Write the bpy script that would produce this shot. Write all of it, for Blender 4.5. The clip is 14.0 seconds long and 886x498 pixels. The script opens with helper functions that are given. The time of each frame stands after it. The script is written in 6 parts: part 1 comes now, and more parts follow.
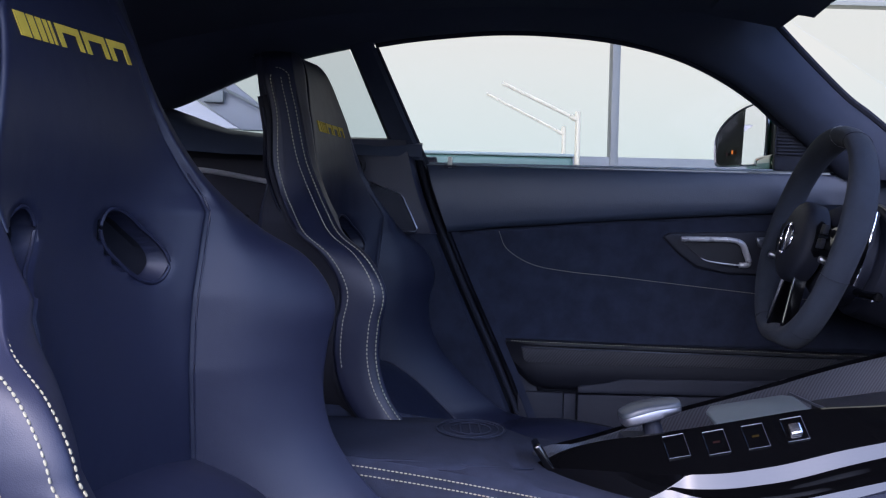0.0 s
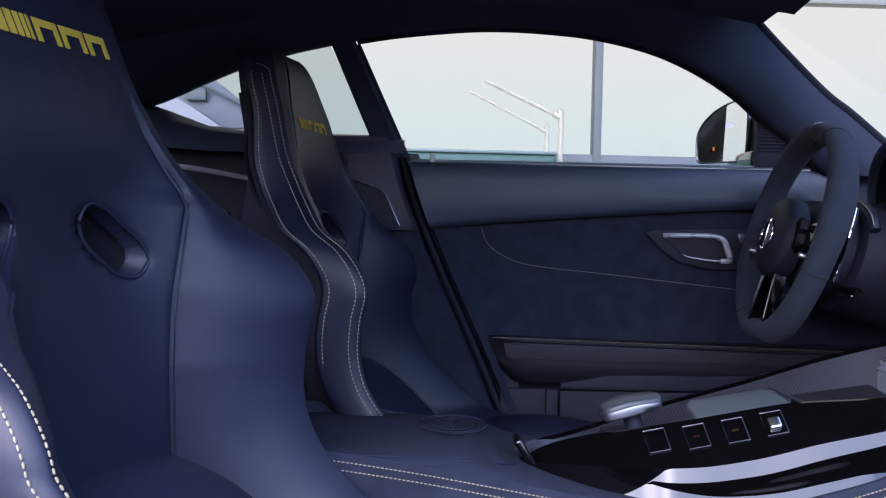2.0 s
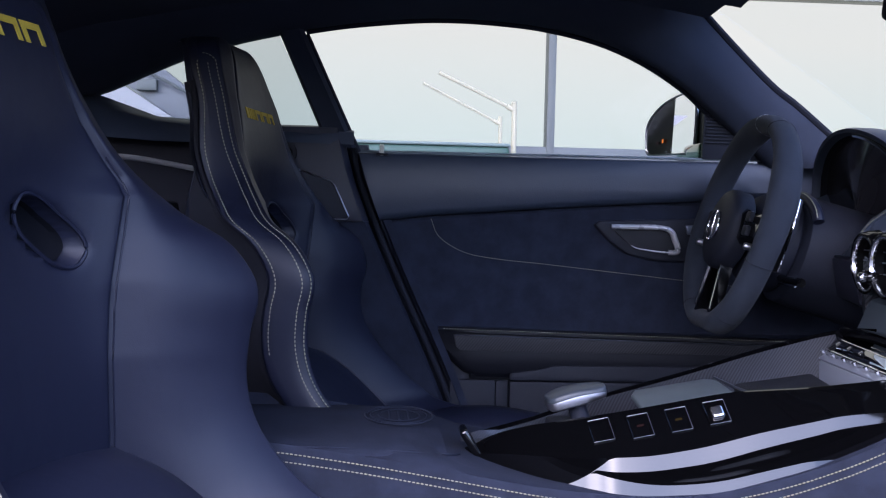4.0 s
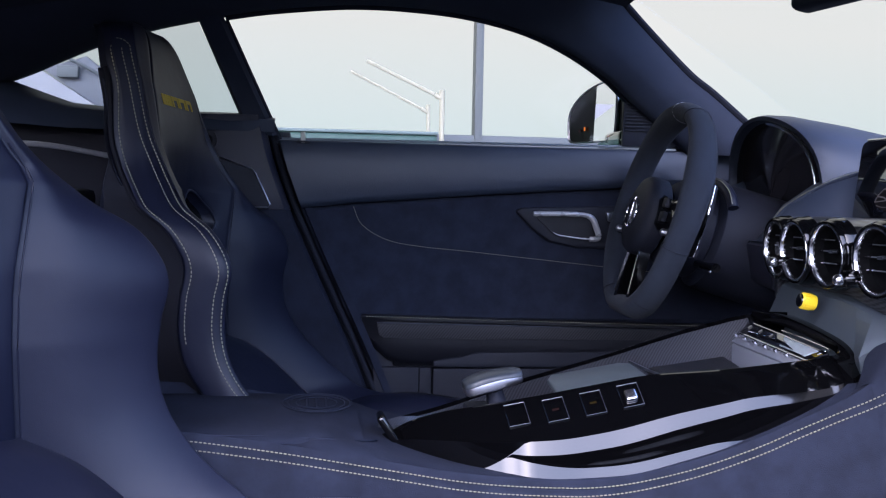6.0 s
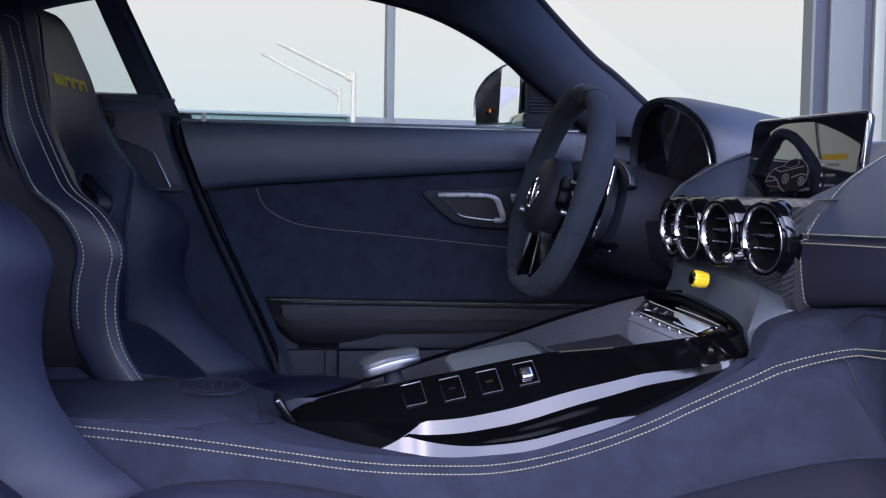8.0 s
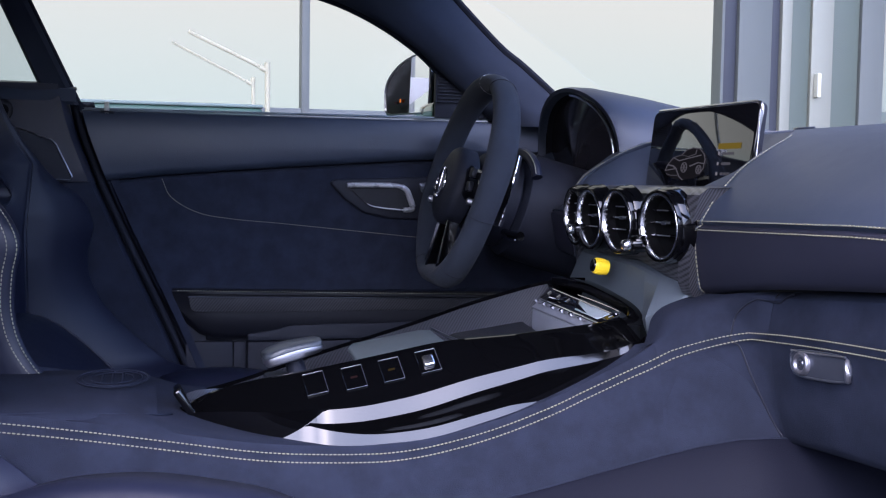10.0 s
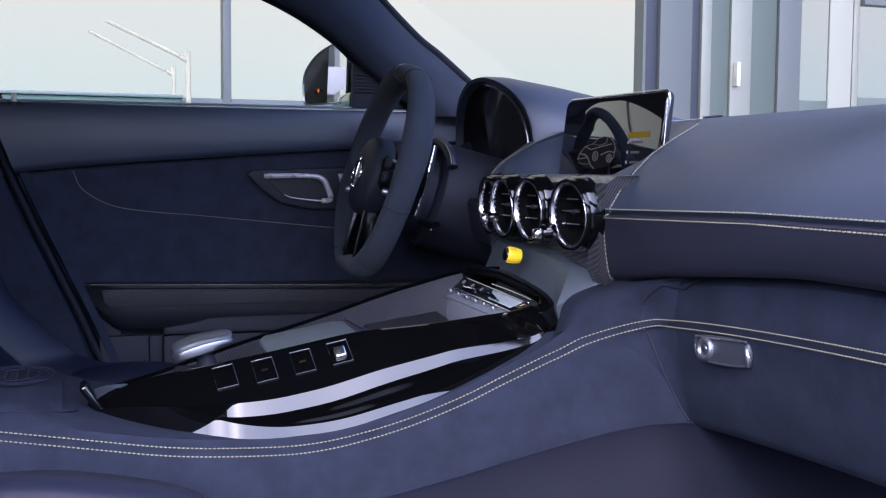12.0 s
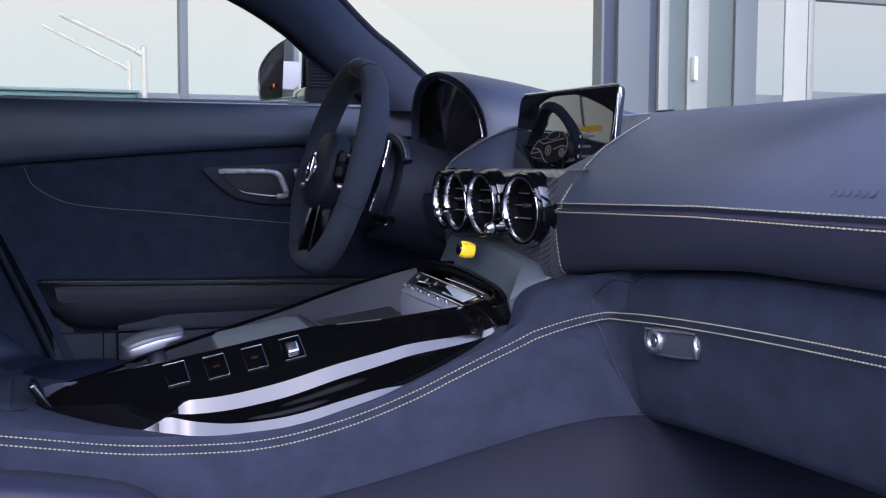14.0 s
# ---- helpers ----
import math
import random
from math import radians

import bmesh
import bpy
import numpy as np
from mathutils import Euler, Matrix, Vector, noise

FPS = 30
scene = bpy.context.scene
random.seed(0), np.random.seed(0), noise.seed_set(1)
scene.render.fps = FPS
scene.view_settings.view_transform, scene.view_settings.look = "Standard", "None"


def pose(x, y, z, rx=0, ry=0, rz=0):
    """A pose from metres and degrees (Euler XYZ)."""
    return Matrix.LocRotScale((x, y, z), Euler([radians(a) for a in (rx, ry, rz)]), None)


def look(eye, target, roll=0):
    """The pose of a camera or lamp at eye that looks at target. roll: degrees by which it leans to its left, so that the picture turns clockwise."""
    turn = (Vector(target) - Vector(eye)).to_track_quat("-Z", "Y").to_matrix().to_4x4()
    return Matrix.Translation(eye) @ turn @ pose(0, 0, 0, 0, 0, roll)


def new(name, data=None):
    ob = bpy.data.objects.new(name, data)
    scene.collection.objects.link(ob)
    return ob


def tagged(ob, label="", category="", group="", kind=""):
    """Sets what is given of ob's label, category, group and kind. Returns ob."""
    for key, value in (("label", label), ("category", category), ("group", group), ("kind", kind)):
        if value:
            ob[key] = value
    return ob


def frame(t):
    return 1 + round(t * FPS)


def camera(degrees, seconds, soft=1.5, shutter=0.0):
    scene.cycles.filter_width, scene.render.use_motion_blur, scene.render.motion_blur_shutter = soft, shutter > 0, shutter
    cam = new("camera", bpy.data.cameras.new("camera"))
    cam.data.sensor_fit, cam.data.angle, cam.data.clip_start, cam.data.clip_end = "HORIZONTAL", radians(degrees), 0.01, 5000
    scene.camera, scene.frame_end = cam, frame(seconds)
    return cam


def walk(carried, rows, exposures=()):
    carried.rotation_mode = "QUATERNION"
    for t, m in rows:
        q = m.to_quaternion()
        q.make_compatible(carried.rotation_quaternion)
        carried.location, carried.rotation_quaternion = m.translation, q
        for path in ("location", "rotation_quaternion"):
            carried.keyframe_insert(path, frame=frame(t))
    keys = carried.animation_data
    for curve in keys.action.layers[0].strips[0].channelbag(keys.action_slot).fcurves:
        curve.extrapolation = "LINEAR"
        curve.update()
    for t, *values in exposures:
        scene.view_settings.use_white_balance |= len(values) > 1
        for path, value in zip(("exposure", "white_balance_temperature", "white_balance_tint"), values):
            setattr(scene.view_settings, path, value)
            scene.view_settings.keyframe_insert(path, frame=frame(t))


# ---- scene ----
cam = camera(43.8, 14.0, 1.2)
PATH = [
    (0, (0.277, -1.326, 0.8), (0.303, 0.673, 0.744), 1.4),
    (0.5, (0.277, -1.326, 0.798), (0.307, 0.673, 0.744), 1.4),
    (1, (0.277, -1.326, 0.798), (0.313, 0.673, 0.742), 1.4),
    (1.5, (0.279, -1.325, 0.797), (0.321, 0.674, 0.741), 1.3),
    (2, (0.282, -1.327, 0.796), (0.335, 0.672, 0.739), 1.3),
    (4.5, (0.301, -1.325, 0.793), (0.456, 0.667, 0.721), 1.3),
    (5, (0.306, -1.326, 0.792), (0.489, 0.664, 0.716), 1.2),
    (5.5, (0.311, -1.327, 0.793), (0.525, 0.66, 0.711), 1.2),
    (6, (0.319, -1.328, 0.791), (0.565, 0.655, 0.706), 1.2),
    (6.5, (0.325, -1.33, 0.791), (0.605, 0.648, 0.699), 1.1),
    (7, (0.333, -1.331, 0.79), (0.649, 0.642, 0.692), 1.1),
    (7.5, (0.34, -1.332, 0.79), (0.69, 0.634, 0.684), 1.1),
    (8, (0.349, -1.332, 0.787), (0.735, 0.627, 0.676), 1.0),
    (8.5, (0.356, -1.334, 0.787), (0.778, 0.618, 0.67), 0.9),
    (11, (0.389, -1.343, 0.781), (0.966, 0.568, 0.651), 0.7),
    (11.5, (0.396, -1.344, 0.785), (1.001, 0.557, 0.647), 0.5),
    (12, (0.402, -1.347, 0.784), (1.035, 0.545, 0.644), 0.5),
    (12.5, (0.409, -1.349, 0.784), (1.065, 0.535, 0.641), 0.4),
    (13, (0.412, -1.351, 0.783), (1.092, 0.525, 0.638), 0.4),
    (13.5, (0.414, -1.351, 0.784), (1.106, 0.52, 0.636), 0.3),
    (14, (0.415, -1.352, 0.784), (1.109, 0.517, 0.635), 0.3),
]
walk(cam, [(t, look(eye, target, roll)) for t, eye, target, roll in PATH], [(0.0, 2.86, 5500, 24), (14.0, 2.86, 5500, 24)])

# ---- light ----
world = bpy.data.worlds.new("sky")
scene.world = world
world.use_nodes = True
wn, wl = world.node_tree.nodes, world.node_tree.links
sky = wn.new("ShaderNodeTexSky")
sky.sky_type, sky.sun_disc = "NISHITA", False
SUN_UP, SUN_TURN = radians(48), radians(207)
sky.sun_elevation, sky.sun_rotation = SUN_UP, SUN_TURN
sky.air_density, sky.dust_density = 1.0, 3.0
wl.new(sky.outputs[0], wn["Background"].inputs[0])
wn["Background"].inputs[1].default_value = 0.147
sun = new("sun", bpy.data.lights.new("sun", "SUN"))
sun.data.energy, sun.data.angle, sun.data.color = 0.342, radians(85), (1.0, 0.97, 0.95)
sun_way = Vector((math.sin(SUN_TURN) * math.cos(SUN_UP), math.cos(SUN_TURN) * math.cos(SUN_UP), math.sin(SUN_UP)))
sun.matrix_world = look(sun_way * 20, (0, 0, 0))


# ---- materials ----
def material(name, base, rough=0.5, metal=0.0, vary=0.25, scale=8.0, grain=0.0, grain_scale=600.0, coat=0.0, sheen=0.0, rough_vary=0.08, spec=0.5, patchy=False, soft=0.0):
    """A surface with slow stains and wear, a fine grain in relief and uneven gloss."""
    m = bpy.data.materials.new(name)
    m.use_nodes = True
    n, l = m.node_tree.nodes, m.node_tree.links
    b = n["Principled BSDF"]
    co = n.new("ShaderNodeTexCoord")
    slow = n.new("ShaderNodeTexNoise")
    slow.inputs["Scale"].default_value, slow.inputs["Detail"].default_value, slow.inputs["Roughness"].default_value = scale, 6.0, 0.62
    l.new(co.outputs["Object"], slow.inputs["Vector"])
    mix = n.new("ShaderNodeMix")
    mix.data_type = "RGBA"
    mix.inputs[6].default_value = (*[c * (1 - vary) for c in base], 1)
    mix.inputs[7].default_value = (*[min(1, c * (1 + vary)) for c in base], 1)
    if patchy:
        clear = n.new("ShaderNodeMapRange")
        clear.inputs[1].default_value, clear.inputs[2].default_value = 0.36, 0.64
        l.new(slow.outputs["Fac"], clear.inputs[0])
        l.new(clear.outputs[0], mix.inputs[0])
    else:
        l.new(slow.outputs["Fac"], mix.inputs[0])
    l.new(mix.outputs[2], b.inputs["Base Color"])
    span = n.new("ShaderNodeMapRange")
    span.inputs[3].default_value, span.inputs[4].default_value = max(0.02, rough - rough_vary), min(1.0, rough + rough_vary)
    l.new(slow.outputs["Fac"], span.inputs[0])
    l.new(span.outputs[0], b.inputs["Roughness"])
    b.inputs["Metallic"].default_value = metal
    b.inputs["Coat Weight"].default_value, b.inputs["Coat Roughness"].default_value = coat, 0.04
    b.inputs["Sheen Weight"].default_value, b.inputs["Sheen Roughness"].default_value = sheen, 0.45
    b.inputs["Specular IOR Level"].default_value = spec
    if grain:
        fine = n.new("ShaderNodeTexVoronoi")
        fine.inputs["Scale"].default_value = grain_scale
        l.new(co.outputs["Object"], fine.inputs["Vector"])
        bump = n.new("ShaderNodeBump")
        bump.inputs["Strength"].default_value, bump.inputs["Distance"].default_value = grain, 0.0006
        l.new(fine.outputs["Distance"], bump.inputs["Height"])
        l.new(bump.outputs[0], b.inputs["Normal"])
        if soft:
            wide, dent = n.new("ShaderNodeTexNoise"), n.new("ShaderNodeBump")
            wide.inputs["Scale"].default_value, wide.inputs["Detail"].default_value = 16.0, 3.0
            l.new(co.outputs["Object"], wide.inputs["Vector"])
            dent.inputs["Strength"].default_value, dent.inputs["Distance"].default_value = soft, 0.006
            l.new(wide.outputs["Fac"], dent.inputs["Height"])
            l.new(dent.outputs[0], bump.inputs["Normal"])
    return m


def carbon(name, pitch=0.0045, angle=0.0, gain=1.0, coat=0.35, rough=0.34):
    """Twill of dark fibre under clear lacquer: slanting ribs broken by a finer cross weave."""
    m = material(name, (0.03, 0.03, 0.034), rough, 0.2, coat=coat, spec=0.5 if coat else 0.2)
    n, l = m.node_tree.nodes, m.node_tree.links
    b = n["Principled BSDF"]
    co = n.new("ShaderNodeTexCoord")

    def ribs(turned, wide):
        turn, wave = n.new("ShaderNodeMapping"), n.new("ShaderNodeTexWave")
        turn.inputs["Rotation"].default_value = (0, radians(turned), 0)
        l.new(co.outputs["Object"], turn.inputs["Vector"])
        wave.wave_type, wave.bands_direction, wave.wave_profile = "BANDS", "X", "SIN"
        wave.inputs["Scale"].default_value, wave.inputs["Distortion"].default_value = 0.314 / wide, 0.3
        l.new(turn.outputs[0], wave.inputs["Vector"])
        return wave
    first, second = ribs(angle, pitch), ribs(angle + 62, pitch * 0.5)
    weave = n.new("ShaderNodeMath")
    weave.operation = "MULTIPLY_ADD"
    l.new(second.outputs["Fac"], weave.inputs[0])
    weave.inputs[1].default_value = 0.35
    l.new(first.outputs["Fac"], weave.inputs[2])
    ramp = n.new("ShaderNodeMix")
    ramp.data_type = "RGBA"
    ramp.inputs[6].default_value, ramp.inputs[7].default_value = (0.005, 0.005, 0.007, 1), (0.060 * gain, 0.060 * gain, 0.068 * gain, 1)
    l.new(weave.outputs[0], ramp.inputs[0])
    l.new(ramp.outputs[2], b.inputs["Base Color"])
    bump = n.new("ShaderNodeBump")
    bump.inputs["Strength"].default_value, bump.inputs["Distance"].default_value = 0.35, 0.0005
    l.new(weave.outputs[0], bump.inputs["Height"])
    l.new(bump.outputs[0], b.inputs["Normal"])
    return m


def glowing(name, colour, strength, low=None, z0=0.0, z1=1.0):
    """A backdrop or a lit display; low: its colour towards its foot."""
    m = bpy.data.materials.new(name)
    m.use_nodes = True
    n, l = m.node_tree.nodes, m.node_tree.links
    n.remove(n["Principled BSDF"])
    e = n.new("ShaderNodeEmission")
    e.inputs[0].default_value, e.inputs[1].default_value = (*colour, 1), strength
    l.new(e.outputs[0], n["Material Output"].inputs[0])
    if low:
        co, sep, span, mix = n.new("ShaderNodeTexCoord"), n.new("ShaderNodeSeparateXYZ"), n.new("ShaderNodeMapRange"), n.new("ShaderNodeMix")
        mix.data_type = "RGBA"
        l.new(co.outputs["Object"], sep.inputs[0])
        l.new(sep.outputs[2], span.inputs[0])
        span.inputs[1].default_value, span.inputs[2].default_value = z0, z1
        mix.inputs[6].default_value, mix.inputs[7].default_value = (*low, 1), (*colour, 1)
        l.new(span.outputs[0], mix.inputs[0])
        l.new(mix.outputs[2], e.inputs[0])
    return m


def pane_glass(name, tint, gloss):
    m = bpy.data.materials.new(name)
    m.use_nodes = True
    n, l = m.node_tree.nodes, m.node_tree.links
    n.remove(n["Principled BSDF"])
    clear, shine, mix = n.new("ShaderNodeBsdfTransparent"), n.new("ShaderNodeBsdfGlossy"), n.new("ShaderNodeMixShader")
    clear.inputs[0].default_value = (*tint, 1)
    shine.inputs["Roughness"].default_value = 0.01
    mix.inputs[0].default_value = gloss
    l.new(clear.outputs[0], mix.inputs[1])
    l.new(shine.outputs[0], mix.inputs[2])
    l.new(mix.outputs[0], n["Material Output"].inputs[0])
    return m


SEAT_LEATHER = material("smooth_seat_leather", (0.0071, 0.0086, 0.0205), 0.48, soft=0.22, vary=0.2, scale=5, grain=0.12, grain_scale=1100, spec=0.34)
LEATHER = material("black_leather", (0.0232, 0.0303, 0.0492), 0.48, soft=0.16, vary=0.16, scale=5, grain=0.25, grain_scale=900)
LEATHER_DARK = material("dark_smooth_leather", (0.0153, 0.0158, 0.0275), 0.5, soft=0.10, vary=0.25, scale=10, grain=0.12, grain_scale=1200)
SUEDE = material("black_suede", (0.0156, 0.0186, 0.0310), 0.92, vary=0.18, scale=26, grain=0.5, grain_scale=1500, sheen=0.0, spec=0.10, patchy=True)
SUEDE_DARK = material("headliner_suede", (0.0205, 0.0248, 0.0390), 0.95, vary=0.3, scale=20, grain=0.5, grain_scale=1500, sheen=0.0, spec=0.3)
RIM_SUEDE = material("steering_wheel_suede", (0.0204, 0.0249, 0.0365), 0.95, vary=0.4, scale=30, grain=0.5, grain_scale=1500, sheen=0.03, spec=0.35)
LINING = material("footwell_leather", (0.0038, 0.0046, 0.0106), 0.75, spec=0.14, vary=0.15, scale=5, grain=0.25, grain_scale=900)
PLASTIC = material("soft_black_plastic", (0.0103, 0.0116, 0.0185), 0.6, spec=0.22, vary=0.15, scale=10, grain=0.3, grain_scale=1000)
ARMREST = material("armrest_leather", (0.0060, 0.0064, 0.0100), 0.5, spec=0.25, vary=0.15, scale=8, grain=0.3, grain_scale=900)
RUBBER = material("door_seal_rubber", (0.013, 0.0145, 0.021), 0.85, vary=0.2, spec=0.12)
DARK = material("dark_cavity_plastic", (0.0125, 0.0128, 0.0185), 0.8, spec=0.2)
# near black without gloss: paints the shade inside openings and recesses
HOLLOW_SHADE = material("hollow_shade_black", (0.0055, 0.0058, 0.0080), 0.9, spec=0.05)
VENT_BLACK = material("vent_black_lacquer", (0.0015, 0.0015, 0.0018), 0.08, vary=0.1, spec=0.5, rough_vary=0.02)
GLOSS = material("piano_black_lacquer", (0.0015, 0.0015, 0.0018), 0.05, vary=0.1, coat=0.25, rough_vary=0.02, spec=0.5)
BRIGHT = material("bright_satin_metal", (0.78, 0.78, 0.80), 0.24, 1.0, vary=0.08, scale=30)
CHROME = material("bright_chrome", (0.75, 0.75, 0.78), 0.09, 1.0, vary=0.05, rough_vary=0.03)
SATIN = material("satin_aluminium", (0.42, 0.42, 0.46), 0.36, 1.0, vary=0.1, scale=30)
GREY_METAL = material("dark_satin_trim", (0.11, 0.12, 0.15), 0.34, 0.8, vary=0.12, scale=12)
SATIN_TRIM = material("blasted_satin_trim", (0.105, 0.125, 0.145), 0.5, 0.6, vary=0.1, scale=60, grain=0.15, grain_scale=900)
CARBON = carbon("carbon_twill", 0.0038, -28, 1.05)
CARBON_TRAY = carbon("carbon_twill_tray", 0.0028, -42, 0.66)
CARBON_DOOR = carbon("carbon_twill_door", 0.0042, -40, 0.6, 0.0, 0.6)
THREAD = material("pale_yellow_thread", (0.20, 0.19, 0.13), 0.7, vary=0.2, scale=200)
YELLOW = material("yellow_plastic", (0.78, 0.56, 0.01), 0.38, vary=0.06)
EMBROIDERY = material("yellow_embroidery", (0.40, 0.29, 0.02), 0.75, vary=0.15, scale=150, grain=0.6, grain_scale=1200)
PAINT = material("dark_green_paint", (0.006, 0.06, 0.026), 0.12, 0.2, vary=0.1, coat=1.0)
MIRROR = material("mirror_glass", (0.9, 0.9, 0.92), 0.015, 1.0, vary=0.01, rough_vary=0.005)
GLASS = pane_glass("window_glass", (0.985, 0.99, 0.99), 0.012)
TINTED = pane_glass("tinted_quarter_glass", (0.80, 0.83, 0.84), 0.01)
SCREEN = material("black_display_glass", (0.003, 0.003, 0.004), 0.02, vary=0.05, coat=1.0, rough_vary=0.01, spec=1.0)
TOUCH = material("frosted_touch_glass", (0.042, 0.052, 0.058), 0.42, vary=0.1, spec=0.35)
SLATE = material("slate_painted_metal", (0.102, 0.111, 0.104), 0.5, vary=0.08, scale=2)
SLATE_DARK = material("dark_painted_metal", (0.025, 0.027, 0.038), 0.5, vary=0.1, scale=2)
STEEL = material("pale_brushed_steel", (0.25, 0.25, 0.205), 0.45, 0.3, vary=0.08, scale=3)
GREENISH = material("grey_green_metal", (0.078, 0.095, 0.078), 0.5, vary=0.1, scale=2)
WHITE = material("white_painted_metal", (0.52, 0.51, 0.42), 0.45, vary=0.04, scale=3)
CONCRETE = material("grey_asphalt", (0.060, 0.066, 0.075), 0.8, vary=0.15, scale=1.5, grain=0.3, grain_scale=60)
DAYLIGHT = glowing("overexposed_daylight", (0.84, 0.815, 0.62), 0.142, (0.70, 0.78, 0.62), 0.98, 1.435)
LIT_WHITE = glowing("lit_white_picture", (0.5, 0.5, 0.46), 0.054)
LIT_YELLOW = glowing("lit_yellow_bar", (0.6, 0.40, 0.05), 0.034)
LIT_RED = glowing("lit_red_mark", (0.42, 0.20, 0.20), 0.011)
LIT_AMBER = glowing("lit_amber_mark", (0.55, 0.38, 0.12), 0.011)
# glows in place of a lamp's reflection in the door mirror
AMBER_REFLECTION = glowing("amber_lamp_reflection", (1.0, 0.25, 0.03), 0.12)

# ---- makers ----
ORIGIN = {}


def thing(name, label, category, at=(0, 0, 0), group="", kind=""):
    ob = new(name)
    ob.location = at
    ob.empty_display_size = 0.05
    ORIGIN[ob.name] = Vector(at)
    return tagged(ob, label, category, group, kind)


def part(name, bm, mat, parent=None, label="", sharp=40):
    """Links a bmesh, whose points are in the place's own metres, as one mesh object under a thing or a part."""
    o = ORIGIN.get(parent.name, Vector()) if parent else Vector()
    bmesh.ops.remove_doubles(bm, verts=bm.verts, dist=1e-6)
    bmesh.ops.recalc_face_normals(bm, faces=bm.faces)
    bm.transform(Matrix.Translation(-o))
    me = bpy.data.meshes.new(name)
    bm.to_mesh(me)
    bm.free()
    me.shade_smooth()
    me.set_sharp_from_angle(angle=radians(sharp))
    me.materials.append(mat)
    ob = new(name, me)
    if parent:
        ob.parent = parent
        ORIGIN[ob.name] = o
    if label:
        ob["label"] = label
    return ob


def setting(name, bm, mat, label, category, sharp=40):
    return tagged(part(name, bm, mat, None, "", sharp), label, category, "", "structure")


def spline(pts, n):
    """n points along a smooth line through the given ones."""
    p = [Vector(q) for q in pts]
    p = [p[0] * 2 - p[1], *p, p[-1] * 2 - p[-2]]
    out = []
    for i in range(n):
        s = i / (n - 1) * (len(p) - 3)
        k = min(int(s), len(p) - 4)
        t = s - k
        a, b, c, d = p[k:k + 4]
        out.append(0.5 * ((2 * b) + (c - a) * t + (2 * a - 5 * b + 4 * c - d) * t * t + (3 * b - a - 3 * c + d) * t ** 3))
    return out


def curve(pairs, x):
    """The smooth value at x of pairs (x, value)."""
    if x <= pairs[0][0]:
        return pairs[0][1]
    for (a, u), (b, v) in zip(pairs, pairs[1:]):
        if x <= b:
            t = (x - a) / (b - a)
            return u + (v - u) * t
    return pairs[-1][1]


def smooth_curve(pairs, x):
    """As curve(), rounded over its corners."""
    w = 0.18 * (pairs[-1][0] - pairs[0][0]) / max(2, len(pairs) - 1)
    return sum(curve(pairs, x + d * w) for d in (-2, -1, 0, 1, 2)) / 5


def loft(rows, ring=False, caps=False, bm=None):
    """A skin over rows of points; ring: each row closes on itself."""
    bm = bm or bmesh.new()
    v = [[bm.verts.new(p) for p in row] for row in rows]
    m = len(rows[0])
    for a, b in zip(v, v[1:]):
        for j in range(m if ring else m - 1):
            k = (j + 1) % m
            bm.faces.new((a[j], a[k], b[k], b[j]))
    if caps:
        bm.faces.new(v[0])
        bm.faces.new(v[-1][::-1])
    return bm


def thick(bm, depth):
    """Gives an open skin a thickness."""
    bmesh.ops.recalc_face_normals(bm, faces=bm.faces)
    bmesh.ops.solidify(bm, geom=bm.faces[:], thickness=depth)
    return bm


def ease(a, b, x):
    u = min(1.0, max(0.0, (x - a) / (b - a)))
    return u * u * (3 - 2 * u)


def tube(pts, r, n=8, closed=False, flat=1.0, bm=None):
    """A round bar along points; flat: its height to its width."""
    pts = [Vector(p) for p in pts]
    rows = []
    for i, p in enumerate(pts):
        a = pts[i - 1] if i or closed else p
        b = pts[(i + 1) % len(pts)] if i + 1 < len(pts) or closed else p
        t = (b - a).normalized()
        side = t.cross(Vector((0, 0, 1)))
        side = side.normalized() if side.length > 1e-4 else Vector((1, 0, 0))
        up = side.cross(t)
        rr = r[i] if isinstance(r, (list, tuple)) else r
        rows.append([p + side * rr * math.cos(2 * math.pi * j / n) + up * rr * flat * math.sin(2 * math.pi * j / n) for j in range(n)])
    if closed:
        rows.append(rows[0])
    return loft(rows, ring=True, caps=not closed, bm=bm)


def box(x0, x1, y0, y1, z0, z1, bevel=0.004, seg=2, bm=None):
    own = bmesh.new()
    bmesh.ops.create_cube(own, size=1, matrix=Matrix.Translation(((x0 + x1) / 2, (y0 + y1) / 2, (z0 + z1) / 2)) @ Matrix.Diagonal((x1 - x0, y1 - y0, z1 - z0, 1)))
    if bevel:
        bmesh.ops.bevel(own, geom=own.edges[:], offset=bevel, segments=seg, affect="EDGES", profile=0.6)
    return join(bm, own)


def join(bm, own):
    """Adds own's geometry to bm."""
    if bm is None:
        return own
    me = bpy.data.meshes.new("joined")
    own.to_mesh(me)
    own.free()
    bm.from_mesh(me)
    bpy.data.meshes.remove(me)
    return bm


def plate(outline, depth, bevel=0.003, seg=2, bm=None):
    """A flat piece: its outline in space, pushed along depth, with rounded edges."""
    own = bmesh.new()
    f = own.faces.new([own.verts.new(p) for p in outline])
    ext = bmesh.ops.extrude_face_region(own, geom=[f])
    bmesh.ops.translate(own, verts=[g for g in ext["geom"] if isinstance(g, bmesh.types.BMVert)], vec=Vector(depth))
    if bevel:
        bmesh.ops.recalc_face_normals(own, faces=own.faces)
        bmesh.ops.bevel(own, geom=own.edges[:], offset=bevel, segments=seg, affect="EDGES", profile=0.6, clamp_overlap=True)
    return join(bm, own)


